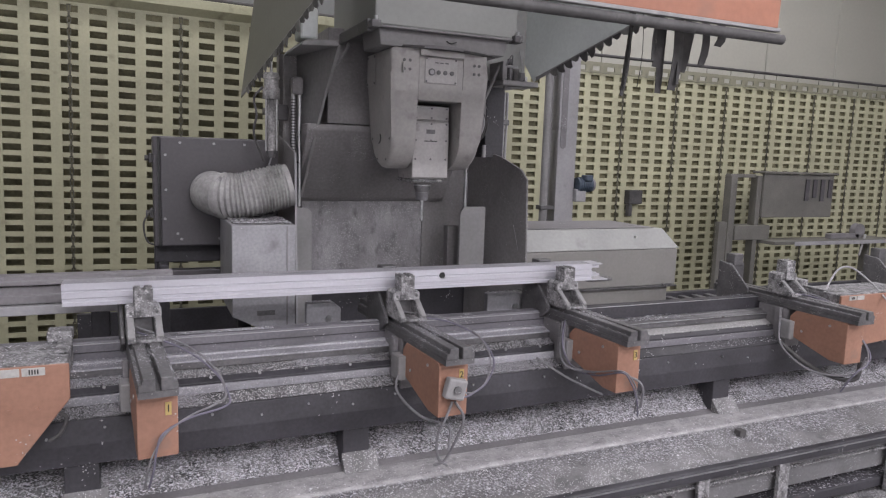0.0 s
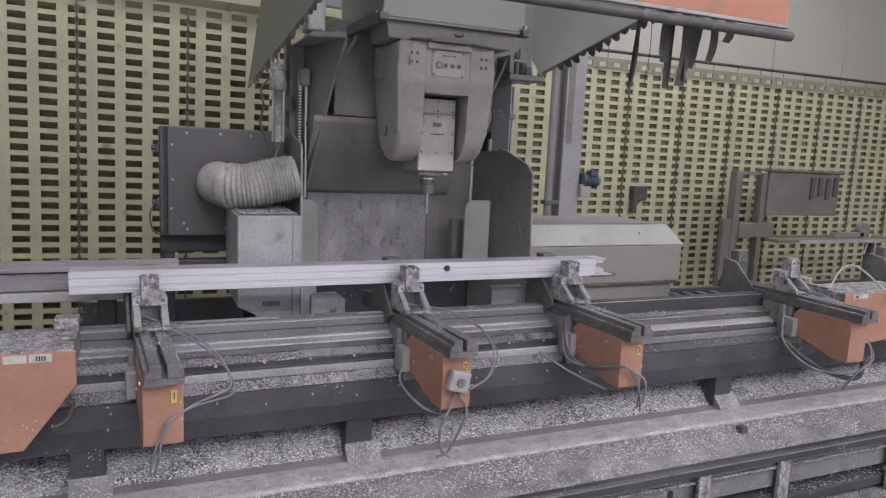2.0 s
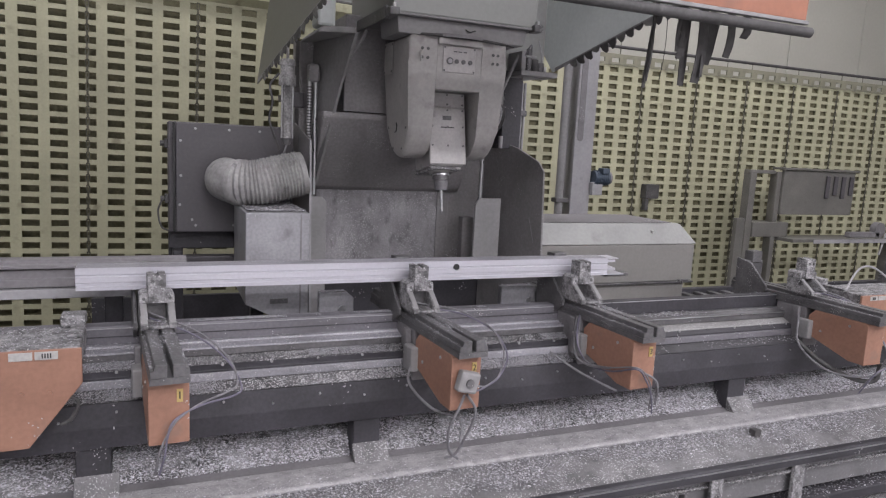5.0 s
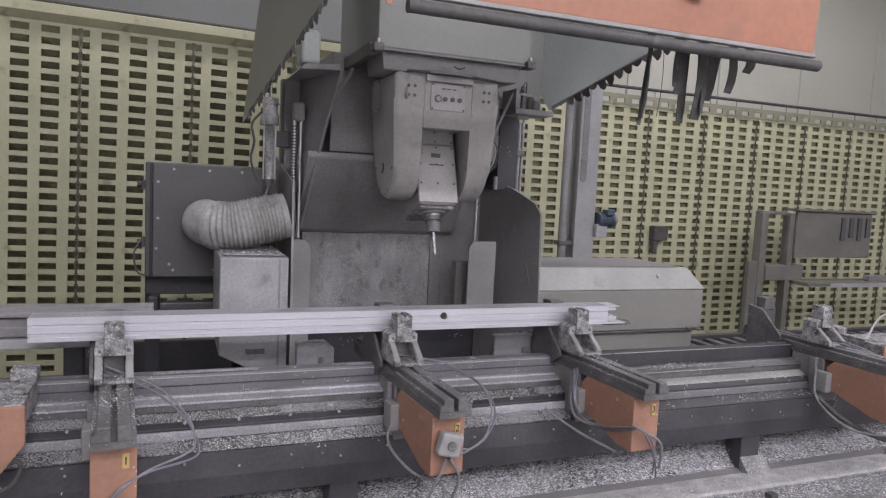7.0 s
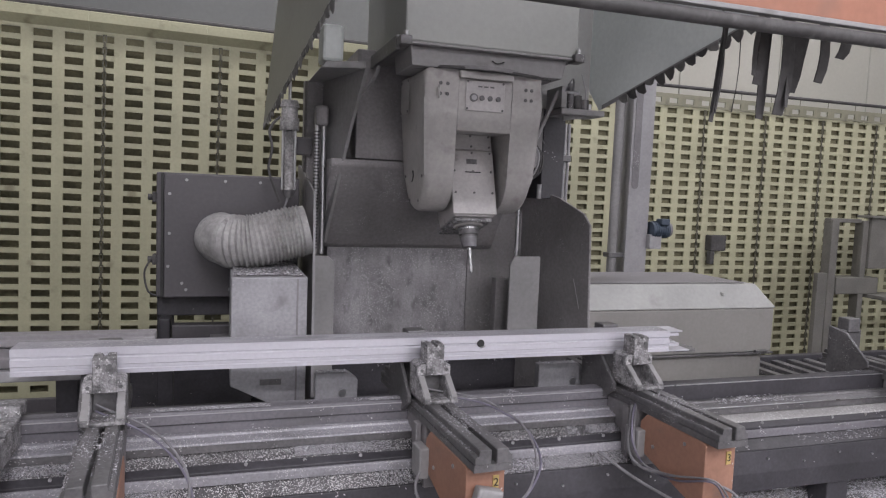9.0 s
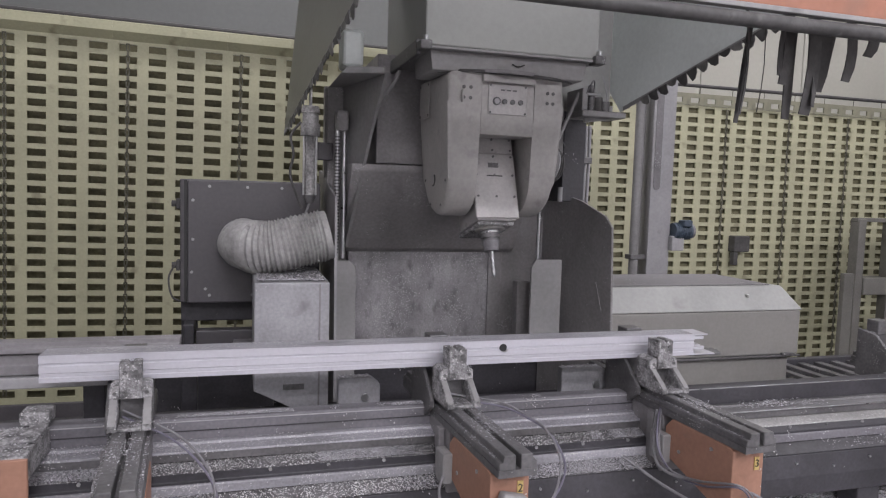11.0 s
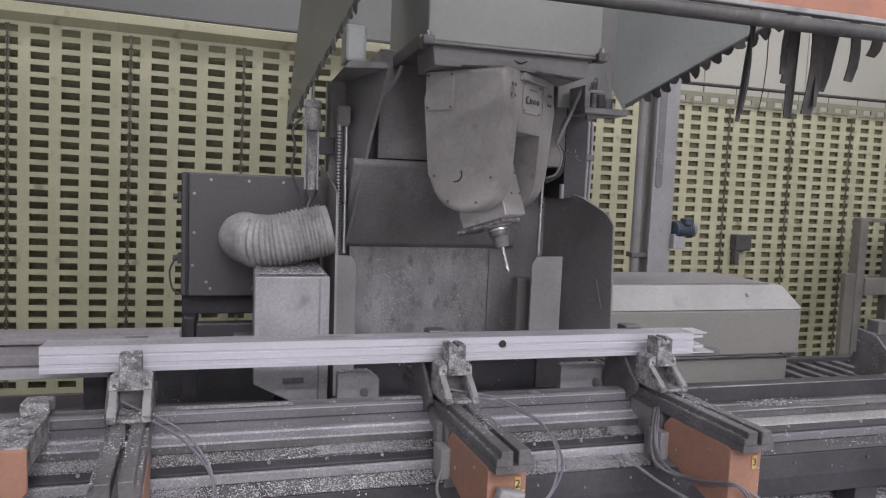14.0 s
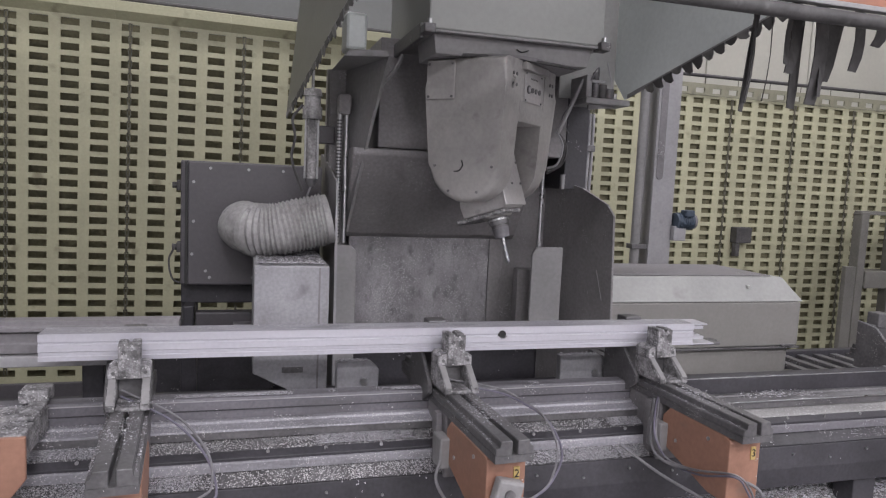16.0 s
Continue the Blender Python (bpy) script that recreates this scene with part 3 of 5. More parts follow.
# ---- vise carriers ----
def carrier(xc, rear_y, jaw_y, rear_top, run=(), turn=0.0, lift=0.0):
    t = thing("vise_carrier", xc, 2.3, .64, "orange vise carrier with a slotted steel slide and chip-crusted jaws", "vise", "vise carriers on the bed")
    t.matrix_basis = pose(xc - .335 * math.sin(radians(turn)), 2.3, .64 + lift, 0, 0, turn)
    Y, Z = 2.3, .64

    def p(name, bm, m, label="", parent=t, smooth=False):
        return part(name, bm, m, parent, label, smooth)
    # slotted slide: two flats either side of a groove, with stepped sides
    def slide(bm):
        y0, y1 = -.33, .5
        for s in (-1, 1):
            prism(bm, [(s * .007, .21), (s * .007, .248), (s * .039, .248), (s * .039, .23), (s * .051, .23), (s * .051, .21)][::s], "y", y0, y1, .002, 1)
        bx(bm, -.0515, .0515, y0 + .002, y1, .1915, .21)
    p("slide", made(slide), M_DSTEEL, "slotted dark steel slide")
    p("saddle", made(bx, -.05, .05, .03, .2, .0, .19, .006), M_DARK, "dark saddle block")
    p("saddle_clamp", made(bx, -.082, -.051, -.02, .05, .05, .14, .006), M_HOUSE, "grey clamp block")
    p("saddle_bracket", made(bx, -.07, -.052, .055, .085, .02, .19, .003), M_DARK)
    p("cover", made(prism, [(-.285, .004), (-.285, .184), (-.27, .19), (-.02, .19), (.01, .16), (.01, .07), (-.21, .004)], "x", -.0535, .0535, .003, 2), M_ORANGE, "orange sheet-metal cover")
    for yy, zz in ((-.2, .16), (-.06, .1)):
        p("screw", made(rod, (-.0565, yy, zz), (-.053, yy, zz), .006, 8), M_STEEL)
    # front jaw: foot with a pocket, shoulders, upright finger
    jy = jaw_y - Y
    def jaw_side(bm, s):
        prism(bm, [(jy - .088, .248), (jy - .088, .262), (jy - .02, .314), (jy + .055, .314), (jy + .055, .248)], "x", s * .053, s * .03, .003, 2)

    def worn_edge(bm, s):
        prism(bm, [(jy - .087, .2645), (jy - .021, .3148), (jy - .022, .3175), (jy - .0885, .267)], "x", s * .0505, s * .033)
    for s in (-1, 1):
        q = p("jaw_side", made(jaw_side, s), M_VISE, "sloping jaw cheek")
        p("worn_edge", made(worn_edge, s), M_HOUSE, "bare worn slope", q)
    p("jaw_foot", made(bx, -.0295, .0295, jy - .087, jy + .05, .248, .258, .002, 1), M_VISE)
    p("jaw_back", made(bx, -.0295, .0295, jy + .005, jy + .05, .2585, .3135, .002, 1), M_DSTEEL)
    p("jaw_shoulder", made(prism, [(-.053, .3145), (-.053, .344), (-.042, .352), (.042, .352), (.053, .344), (.053, .3145)], "y", jy - .02, jy + .055, .003, 2), M_VISE, "chip-crusted shoulder")
    j = p("jaw_finger", made(prism, [(-.0275, .317), (-.0275, .409), (-.0245, .412), (-.006, .412), (-.006, .402), (.006, .402), (.006, .412), (.0245, .412), (.0275, .409), (.0275, .317)], "y", jy - .028, jy - .0205, .002, 1), M_VISE, "notched upright finger")
    p("finger_block", made(prism, [(-.0275, .3525), (-.0275, .412), (-.006, .412), (-.006, .402), (.006, .402), (.006, .412), (.0275, .412), (.0275, .3525)], "y", jy - .0203, jy + .035, .002, 1), M_VISE, parent=j)
    for s in (-.014, .014):
        p("jaw_screw", made(rod, (s, jy - .031, .39), (s, jy - .0275, .39), .0065, 10), M_DSTEEL, parent=j)
        p("shoulder_screw", made(rod, (s * 2.8, jy - .0215, .332), (s * 2.8, jy - .0195, .332), .005, 10), M_DSTEEL, parent=j)
    # rear jaw with its gusset
    ry = rear_y - Y
    def rear(bm):
        bx(bm, -.05, .05, ry, ry + .07, .24, rear_top - Z - .05, .004)
        bx(bm, -.032, .032, ry - .008, ry + .05, rear_top - Z - .06, rear_top - Z, .004)
    p("rear_jaw", made(rear), M_DSTEEL, "rear jaw block")
    def gusset(bm):
        prism(bm, [(ry - .14, .222), (ry - .14, .245), (ry - .03, .345), (ry + .06, .36), (ry + .06, .16), (ry - .05, .16)], "x", -.068, -.056, .002, 1)
    p("gusset", made(gusset), M_DSTEEL, "dark gusset plate")
    # hoses from the jaw pocket down beside the cover
    run = run or [(0, jy - .02, .272), (.05, jy - .12, .262), (.115, jy - .2, .22), (.15, jy - .27, .13), (.13, jy - .36, .05), (.075, -.3, 0), (.02, -.297, -.03), (-.01, -.25, -.12)]
    for d, m in ((0, M_CABLE), (.014, M_PURPLE)):
        pts = [(x - d * math.sin(1.3 * k), y - d * .4, z - d * (.6 + .5 * math.cos(1.7 * k))) for k, (x, y, z) in enumerate(run)]
        p("hose", made(tube, pts, .0031, 8, 8), m, "thin air hose", smooth=True)
    return t


carriers = []
HOSES = ([(-.021, .12, .282), (.119, .03, .23), (.192, -.08, .172), (.202, -.18, .131), (.178, -.21, .114), (.088, -.26, .103), (.026, -.298, .082), (-.002, -.302, .047), (-.026, -.302, -.007), (-.037, -.27, -.085)],
         [(-.012, .12, .27), (.125, .06, .252), (.181, 0, .228), (.212, -.08, .203), (.202, -.18, .154), (.136, -.27, .105), (.066, -.31, .086), (.03, -.312, .09)],
         [(-.003, .09, .262), (-.058, .03, .19), (-.103, -.03, .106), (-.08, -.06, .045), (-.07, -.175, .057), (-.046, -.302, .094), (.011, -.302, .05), (.039, -.297, -.007), (.06, -.27, -.093)])
# place across the bed, rear jaw, front jaw, rear top, turn, lift
CARRIERS = ((.352, 2.585, 2.425, 1.055, 4.1, -.003), (1.25, 2.585, 2.425, 1.058, 3.3, .004), (1.963, 2.585, 2.425, 1.058, 2.9, .008), (3.2, 2.70, 2.40, 1.04, 0, 0), (4.35, 2.70, 2.40, 1.04, 0, 0))
for (xc, ry, jy, rt, turn, lift), hose in zip(CARRIERS, HOSES + ((), ())):
    carriers.append(carrier(xc, ry, jy, rt, hose, turn, lift))
for c, digit in zip(carriers[:3], ("1", "2", "3")):
    part("number_tag", made(bx, .02, .036, -.2885, -.2855, .125, .162), M_YELLOW, c, "yellow number tag")
    writing(digit, .03, M_INK, c, pose(.028, -.2895, .144, 90, 0, 0), "tag_digit")
plug = part("sensor_box", made(bx, -.042, .03, -.035, .0, -.035, .035, .008), M_HOUSE, carriers[1], "grey junction box on the cover", False, pose(.0, -.29, .105, 0, 14, 0))
part("sensor_lid", made(rod, (-.006, -.042, 0), (-.006, -.034, 0), .014, 16), M_DSTEEL, plug, "round dark lid", True)
for c, pts in ((carriers[1], [(-.06, .0, .1), (-.1, -.05, .03), (-.06, -.16, -.03), (.01, -.24, -.05), (.0, -.27, -.12)]),
               (carriers[2], [(-.06, .05, .2), (-.1, .0, .08), (-.09, -.08, .04), (-.0, -.26, .06), (.05, -.31, .03), (.06, -.3, -.06)]),
               (carriers[2], [(-.2, .02, .07), (-.12, -.08, .01), (-.04, -.2, -.03)]),
               (carriers[3], [(-.07, .05, .15), (-.13, -.02, .03), (-.08, -.15, -.06), (.05, -.26, -.06), (.07, -.3, .03)]),
               (carriers[1], [(.0, -.3, .06), (.035, -.3, .0), (.03, -.27, -.08), (.0, -.24, -.17), (-.03, -.22, -.19)]), (carriers[1], [(-.01, -.3, .06), (-.03, -.3, .01), (-.05, -.28, -.06), (-.03, -.25, -.15), (.02, -.22, -.2)])):
    part("cable", made(tube, pts, .0046, 8, 8), M_CABLE, c, "grey cable", True)
part("thick_cable", made(tube, [(-.12, .0, .04), (-.06, -.1, -.04), (.01, -.2, -.085), (.07, -.26, -.08), (.08, -.27, -.0)], .011, 10, 8), M_RUBBER, carriers[3], "thick black cable", True)


# end stops with stickers
def end_stop(xc, y, z, turn=1, g=1.0):
    t = thing("end_stop", xc, y, z, "orange end-stop carriage with white stickers and chips on its top", "end stop", "end stops on the bed")

    def span(a, b):
        return (a * g * turn, b * g * turn) if turn > 0 else (b * g * turn, a * g * turn)
    part("side_plate", made(prism, [(x * g * turn, h * g) for x, h in ((-.5, -.07), (-.5, .155), (.072, .155), (.072, .065), (-.05, -.095), (-.12, -.095))], "y", 0, .012, .002, 1), M_ORANGE, t, "orange cut-off plate")
    part("top_block", made(bx, *span(-.5, .066), .0135, .235, .1 * g, .158 * g, .005), M_VISE, t, "dull grey top covered in chips")
    part("raised_block", made(bx, *span(.002, .064), .236, .31, .158 * g, .19 * g, .006), M_VISE, t, "chip-crusted raised block")
    part("step_block", made(bx, *span(.03, .066), .1, .234, .1585 * g, .168 * g, .004), M_VISE, t, "chip-crusted step")
    part("lower_block", made(bx, *span(-.3, -.03), .014, .07, -.06 * g, .09 * g, .005), M_DARK, t)
    for a in (-.085, -.03):
        q = part("sticker", made(bx, *span(a, a + .05), -.003, -.0005, .132 * g, .152 * g), M_WHITE, t, "white sticker")
        for k in range(4 if a > -.05 else 0):
            part("bar", made(bx, *span(a + .015 + k * .006, a + .018 + k * .006), -.0042, -.0032, .136 * g, .148 * g), M_INK, q)
    for a in (-.06, .0):
        part("bolt", made(rod, (a * g * turn, -.005, .045 * g), (a * g * turn, 0, .045 * g), .007, 10), M_ORANGE, t, smooth=True)
    part("cable", made(tube, [(.04 * g * turn, .014, .03 * g), (.06 * g * turn, .02, .01 * g), (.045 * g * turn, .016, -.03 * g), (.02 * g * turn, .014, -.045 * g)], .006, 8), M_RUBBER, t, "short black cable", True)
    return t


end_stop(.032, 2.25, .682, 1, 1.17)
end_stop(3.415, 2.2, .75, -1)

# ---- aluminium profile being machined ----
prof = thing("aluminium_profile", 0, 2.5, .98, "long bright aluminium extrusion with grooves and one drilled hole", "aluminium profile")


def extrusion(bm):
    x0, x1 = .08, 2.125
    web = [(0, 0), (0, .012), (.003, .014), (.003, .024), (0, .026), (0, .044), (.004, .047), (.004, .05), (0, .053), (0, .074),
           (.085, .074), (.085, .07), (.006, .07), (.006, .036), (.05, .036), (.05, .032), (.006, .032), (.006, .004), (.085, .004), (.085, 0)]
    prism(bm, web, "x", x0, x1)


part("body", made(extrusion), M_ALU, prof, "bright grooved extrusion")
# Thin grey sheet that paints the top's shading over the bright aluminium.
part("top_face", made(bx, .081, 2.12, .004, .084, .0742, .0752), M_RAIL, prof, "top face greyed for its weaker light")
for name, xe, z0, z1, y1 in (("upper_flange", 2.178, .0695, .0738, .085), ("upper_lip", 2.162, .056, .0655, .012), ("middle_flange", 2.15, .032, .0365, .05), ("middle_lip", 2.166, .02, .03, .01), ("lower_flange", 2.212, .0002, .0045, .085)):
    part(name, made(bx, 2.1254, xe, .0005, y1, z0, z1), M_ALU, prof, "milled-open end flange")
part("end_plug", made(bx, 2.15, 2.262, .03, .06, -.012, -.0005, .002), M_DSTEEL, prof, "dark end piece")
part("drilled_hole", made(rod, (1.408, -.0012, .051), (1.408, .002, .051), .0125, 20), M_INK, prof, "dark drilled hole", True)
part("hole_burr", made(tube, [(1.406, -.002, .039), (1.417, -.003, .039), (1.422, -.002, .046)], .002, 6), M_STEEL, prof)
solo("support_bar", made(bx, 2.17, 2.29, 2.58, 2.62, .955, .975, .004), M_DSTEEL, "dark support bar under the profile's end", "bar")
guide = thing("infeed_guide", 0, 2.68, .93, "grey infeed guide rail beside the profile's end", "guide rail")
part("lower_bar", made(bx, BX0, .24, -.03, .03, -.005, .027, .003), M_LIGHT, guide, "pale lower bar")
part("middle_bar", made(prism, [(-.01, .03), (-.01, .058), (-.002, .06), (-.002, .09), (.03, .09), (.03, .03)], "x", BX0, .3, .002, 1), M_DARK, guide)
part("upper_bar", made(prism, [(-.02, .095), (-.02, .108), (.0, .112), (.0, .124), (.06, .124), (.06, .095)], "x", BX0, .42, .002, 1), M_DARK, guide)
for gx in (-2, -.9, .18):
    part("bracket", made(bx, gx - .03, gx + .03, .0, .05, -.4, .0, .004), M_BLACK, guide)

# ---- gantry column behind the bed ----
col = thing("machine_column", 1.483, 3.3, 0, "dark grey machine column with side plates, scuffed back panel and bellows", "machine column")
CX, CY = 1.483, 3.3


def cp(name, bm, m, label="", smooth=False):
    bmesh.ops.translate(bm, vec=(-CX, -CY, 0), verts=bm.verts)
    return part(name, bm, m, col, label, smooth)


cp("back_panel", made(bx, 1.03, 1.66, 3.36, 3.39, .84, 1.265, .004), M_PANEL, "scuffed chip-dusted back panel")
cp("back_strip", made(bx, 1.665, 1.73, 3.37, 3.4, .84, 1.28, .004), M_COL)
cp("lower_skirt", made(bx, .93, 2.045, 3.402, 3.46, .84, 1.95), M_COL)
# A black sheet in place of the recess's own shade.
cp("lower_recess", made(bx, .93, 2.045, 3.402, 3.46, .0, .838), M_BLACK, "black sheet painting in the shaded recess under the panel")
cp("upper_cover", made(prism, [(3.36, 1.262), (3.33, 1.28), (3.1, 1.60), (3.1, 1.625), (3.4, 1.625), (3.4, 1.262)], "x", 1.0, 1.77, .006), M_COL, "sloping dark cover")
cp("bellows_recess", made(bx, 1.1, 1.9, 3.14, 3.46, 1.63, 2.05, .004), M_COL, "dark recess behind the head")
cp("side_plate", made(prism, [(2.965, .35), (3.04, 1.494), (3.56, 1.605), (3.62, 1.605), (3.62, .35)], "x", .931, .939, .002, 1), M_COL, "dark side plate with a bright edge")
cp("plate_edge", made(prism, [(2.961, .35), (3.036, 1.493), (3.0395, 1.496), (2.9645, .35)], "x", .9305, .9395), M_LIGHT, "bright bare edge")
def splayed_plate(bm):
    prism(bm, [(2.9, .35), (2.95, 1.40), (2.99, 1.445), (3.14, 1.505), (3.36, 1.555), (3.39, 1.555), (3.39, .35)], "x", 2.046, 2.056, .002, 1)
    for v in bm.verts:
        v.co.x -= .24 * (v.co.y - 2.92)


cp("side_plate", made(splayed_plate), M_COL, "dark side plate")
cp("scratch", made(rod, (2.026, 2.98, 1.05), (2.016, 3.02, 1.17), .0011, 6), M_LIGHT)
cp("wiper_plate", made(prism, [(.945, .5), (.945, 1.25), (1.0, 1.25), (1.025, 1.225), (1.025, .5)], "y", 3.1, 3.112, .002, 1), M_HOUSE, "grey wiper plate")
cp("wiper_plate", made(prism, [(1.76, .93), (1.76, 1.225), (1.78, 1.255), (1.898, 1.255), (1.898, .93)], "y", 3.1, 3.112, .002, 1), M_HOUSE, "grey wiper plate")
cp("guide_block", made(bx, 1.74, 1.8, 3.2, 3.25, .9, 1.15, .004), M_COL)
for rx, ry, z0, z1 in ((.958, 3.2, 1.25, 1.78), (.985, 3.2, 1.25, 1.77), (1.83, 3.2, 1.25, 1.9)):
    cp("guide_rod", made(rod, (rx, ry, z0), (rx, ry, z1), .009, 12), M_STEEL, "steel guide rod", True)
cp("rod_head", made(bx, .95, 1.0, 3.18, 3.24, 1.75, 1.83, .012), M_COL)


def screw_thread(bm):
    for k in range(36):
        rod(bm, (.958, 3.2, 1.27 + k * .013), (.958, 3.2, 1.276 + k * .013), .0105, 10)


cp("lead_screw", made(screw_thread), M_DSTEEL, "threaded lead screw")
cp("rib", made(prism, [(.93, 1.93), (.95, 1.955), (1.09, 1.965), (1.09, 1.94)], "y", 2.93, 3.3, .004), M_HOUSE)
def web_shape(bm):
    a = [(1.09, 2.93, 1.945), (.99, 3.285, 1.945), (.99, 3.285, 1.28), (1.0, 3.25, 1.29), (1.055, 3.05, 1.72)]
    lo, hi = [bm.verts.new(p) for p in a], [bm.verts.new((p[0] + .012, p[1] + .004, p[2])) for p in a]
    bm.faces.new(lo), bm.faces.new(hi[::-1])
    for k in range(5):
        bm.faces.new((lo[(k + 1) % 5], lo[k], hi[k], hi[(k + 1) % 5]))


cp("rib_web", made(web_shape), M_HOUSE, "tapering grey web")
cp("inner_wall", made(prism, [(.93, 1.25), (.93, 1.935), (1.075, 1.935), (1.0, 1.25)], "y", 3.29, 3.3), M_COL)
cp("right_wall", made(bx, 1.93, 2.035, 3.2, 3.42, 1.5, 1.95, .004), M_BLACK)
for k in range(3):
    cp("conduit", made(tube, [(2.158 + k * .019, 3.47, 1.86), (2.16 + k * .019, 3.47, 1.7), (2.157 + k * .019, 3.47, 1.5), (2.16 + k * .018, 3.47, 1.3)], .0078, 10), M_LIGHT, "pale plastic conduit", True)
cp("diagonal_stay", made(rod, (1.872, 2.96, 1.93), (1.79, 2.99, 1.72), .008, 10), M_HOUSE, "thin grey stay", True)
for k in range(3):
    cp("hose_loop", made(tube, [(1.79, 3.0, 1.73), (1.815 + k * .008, 2.99, 1.67), (1.80 + k * .01, 3.0, 1.6), (1.765, 3.02, 1.58 - k * .01)], .0045, 8), M_RUBBER if k else M_LIGHT, smooth=True)
cp("bundle_clamp", made(bx, 2.03, 2.2, 3.44, 3.452, 1.68, 1.71, .003), M_DSTEEL)
cp("bracket_shelf", made(bx, 1.868, 2.06, 2.92, 3.06, 1.836, 1.86, .004), M_HOUSE, "shelf bracket dusted with chips")
cp("bracket_upright", made(bx, 1.868, 1.892, 2.925, 3.06, 1.8605, 1.945, .003), M_HOUSE)
cp("bracket_gusset", made(prism, [(1.9, 1.815), (1.9, 1.8355), (2.03, 1.8355)], "y", 2.96, 2.972), M_HOUSE)
for fx, r, h, m in ((1.925, .014, .1, M_DSTEEL), (1.955, .018, .055, M_RUBBER), (1.985, .02, .04, M_DSTEEL), (2.01, .01, .025, M_STEEL)):
    cp("fitting", made(rod, (fx, 2.96, 1.8605), (fx, 2.96, 1.8605 + h), r, 12), m, "pneumatic fitting", True)
cp("fitting_nut", made(rod, (1.9, 2.945, 1.925), (1.955, 2.945, 1.925), .006, 8), M_STEEL, smooth=True)
cp("fitting_wire", made(tube, [(1.99, 2.95, 1.9), (1.985, 2.95, 1.94), (1.965, 2.95, 2.0)], .0025, 6), M_LIGHT, smooth=True)
cp("fitting_hose", made(tube, [(1.93, 2.95, 1.93), (1.9, 2.9, 1.97), (1.88, 2.95, 1.9), (1.86, 3.1, 1.8), (1.93, 3.19, 1.74)], .003, 8), M_CABLE, smooth=True)
cp("right_actuator", made(rod, (1.87, 3.09, 1.5), (1.87, 3.09, 1.56), .01, 12), M_LIGHT, smooth=True)

noz = thing("air_cylinder", .843, 3.1, 1.468, "chip-dusted pneumatic cylinder standing upright", "cylinder")
part("barrel", made(rod, (0, 0, .03), (0, 0, .27), .019, 18, .025), M_BARREL, noz, "dusty pale barrel", True)
for k in range(2):
    part("tie_rod", made(rod, (-.024 + .046 * k, -.012, .03), (-.024 + .046 * k, -.012, .25), .004, 8), M_STEEL, noz, smooth=True)
part("collar", made(rod, (0, 0, .25), (0, 0, .295), .036, 18), M_BARREL, noz, smooth=True)
part("neck", made(rod, (0, 0, .295), (0, 0, .335), .03, 18), M_BARREL, noz, smooth=True)
part("cap", made(rod, (0, 0, .335), (0, 0, .36), .036, 18, .03), M_BARREL, noz, smooth=True)
part("tip", made(rod, (0, 0, 0), (0, 0, .03), .014, 12, .026), M_DSTEEL, noz, smooth=True)
part("stem", made(rod, (0, 0, .36), (0, 0, .43), .006, 10), M_STEEL, noz, smooth=True)
part("hose", made(tube, [(-.035, 0, .3), (-.07, .01, .25), (-.06, .01, .18), (-.07, .02, .1), (-.03, .0, -.02)], .005, 8), M_RUBBER, noz, smooth=True)
part("lower_hose", made(tube, [(0, 0, 0), (-.02, -.02, -.05), (-.05, -.04, -.1)], .004, 8), M_CABLE, noz, smooth=True)
part("mount", made(bx, .012, .105, .16, .195, .17, .24, .004), M_BOX, noz)
part("mount_arm", made(bx, -.008, .011, .02, .19, .19, .22, .003), M_BOX, noz)

# electrical box with door, screws and latches
ebox = thing("control_box", .62, 3.25, 1.07, "anthracite sheet-steel control box with screws and side latches", "control box")
part("body", made(bx, -.25, .28, .04, .26, -.004, .476, .006), M_BOX, ebox)
part("door", made(bx, -.22, .28, .0, .037, 0, .472, .005), M_BOX, ebox, "flat screwed door")
part("door_gap", made(bx, -.232, -.222, .01, .037, .0, .472), M_INK, ebox)
for sx, sz in ((-.2, .396), (-.2, .246), (-.205, .12), (-.155, .055), (-.14, .45), (.0, .45), (.13, .45), (-.14, .03), (.02, .03)):
    part("screw", made(rod, (sx, -.004, sz), (sx, 0, sz), .0058, 10), M_LIGHT, ebox)
for z in (.38, .14):
    la = part("latch", made(bx, -.265, -.25, .05, .1, z - .02, z + .02, .003), M_RUBBER, ebox, "black latch")
    part("knob", made(rod, (-.282, .07, z), (-.265, .07, z), .012, 10), M_RUBBER, la, smooth=True)
part("latch_wire", made(tube, [(-.272, .06, .14), (-.292, .05, .09), (-.28, .05, .02), (-.25, .05, .0)], .004, 6), M_RUBBER, ebox)
stand = thing("box_stand", .62, 3.35, 0, "dark steel frame carrying the control box", "stand")
part("cross_beam", made(bx, -.25, .2, -.02, .1, .985, 1.065, .005), M_BLACK, stand)
part("front_beam", made(bx, -.19, .2, -.1, -.04, .9, .962, .005), M_BOX, stand)
part("end_block", made(bx, -.235, -.195, -.11, .05, .86, .99, .006), M_BLACK, stand)
for s in (-.22, .14):
    part("leg", made(bx, s - .03, s + .03, .0, .06, 0, .984, .004), M_BLACK, stand)
part("shelf", made(bx, -.05, .1, -.16, -.101, .9, .925, .003), M_DARK, stand)

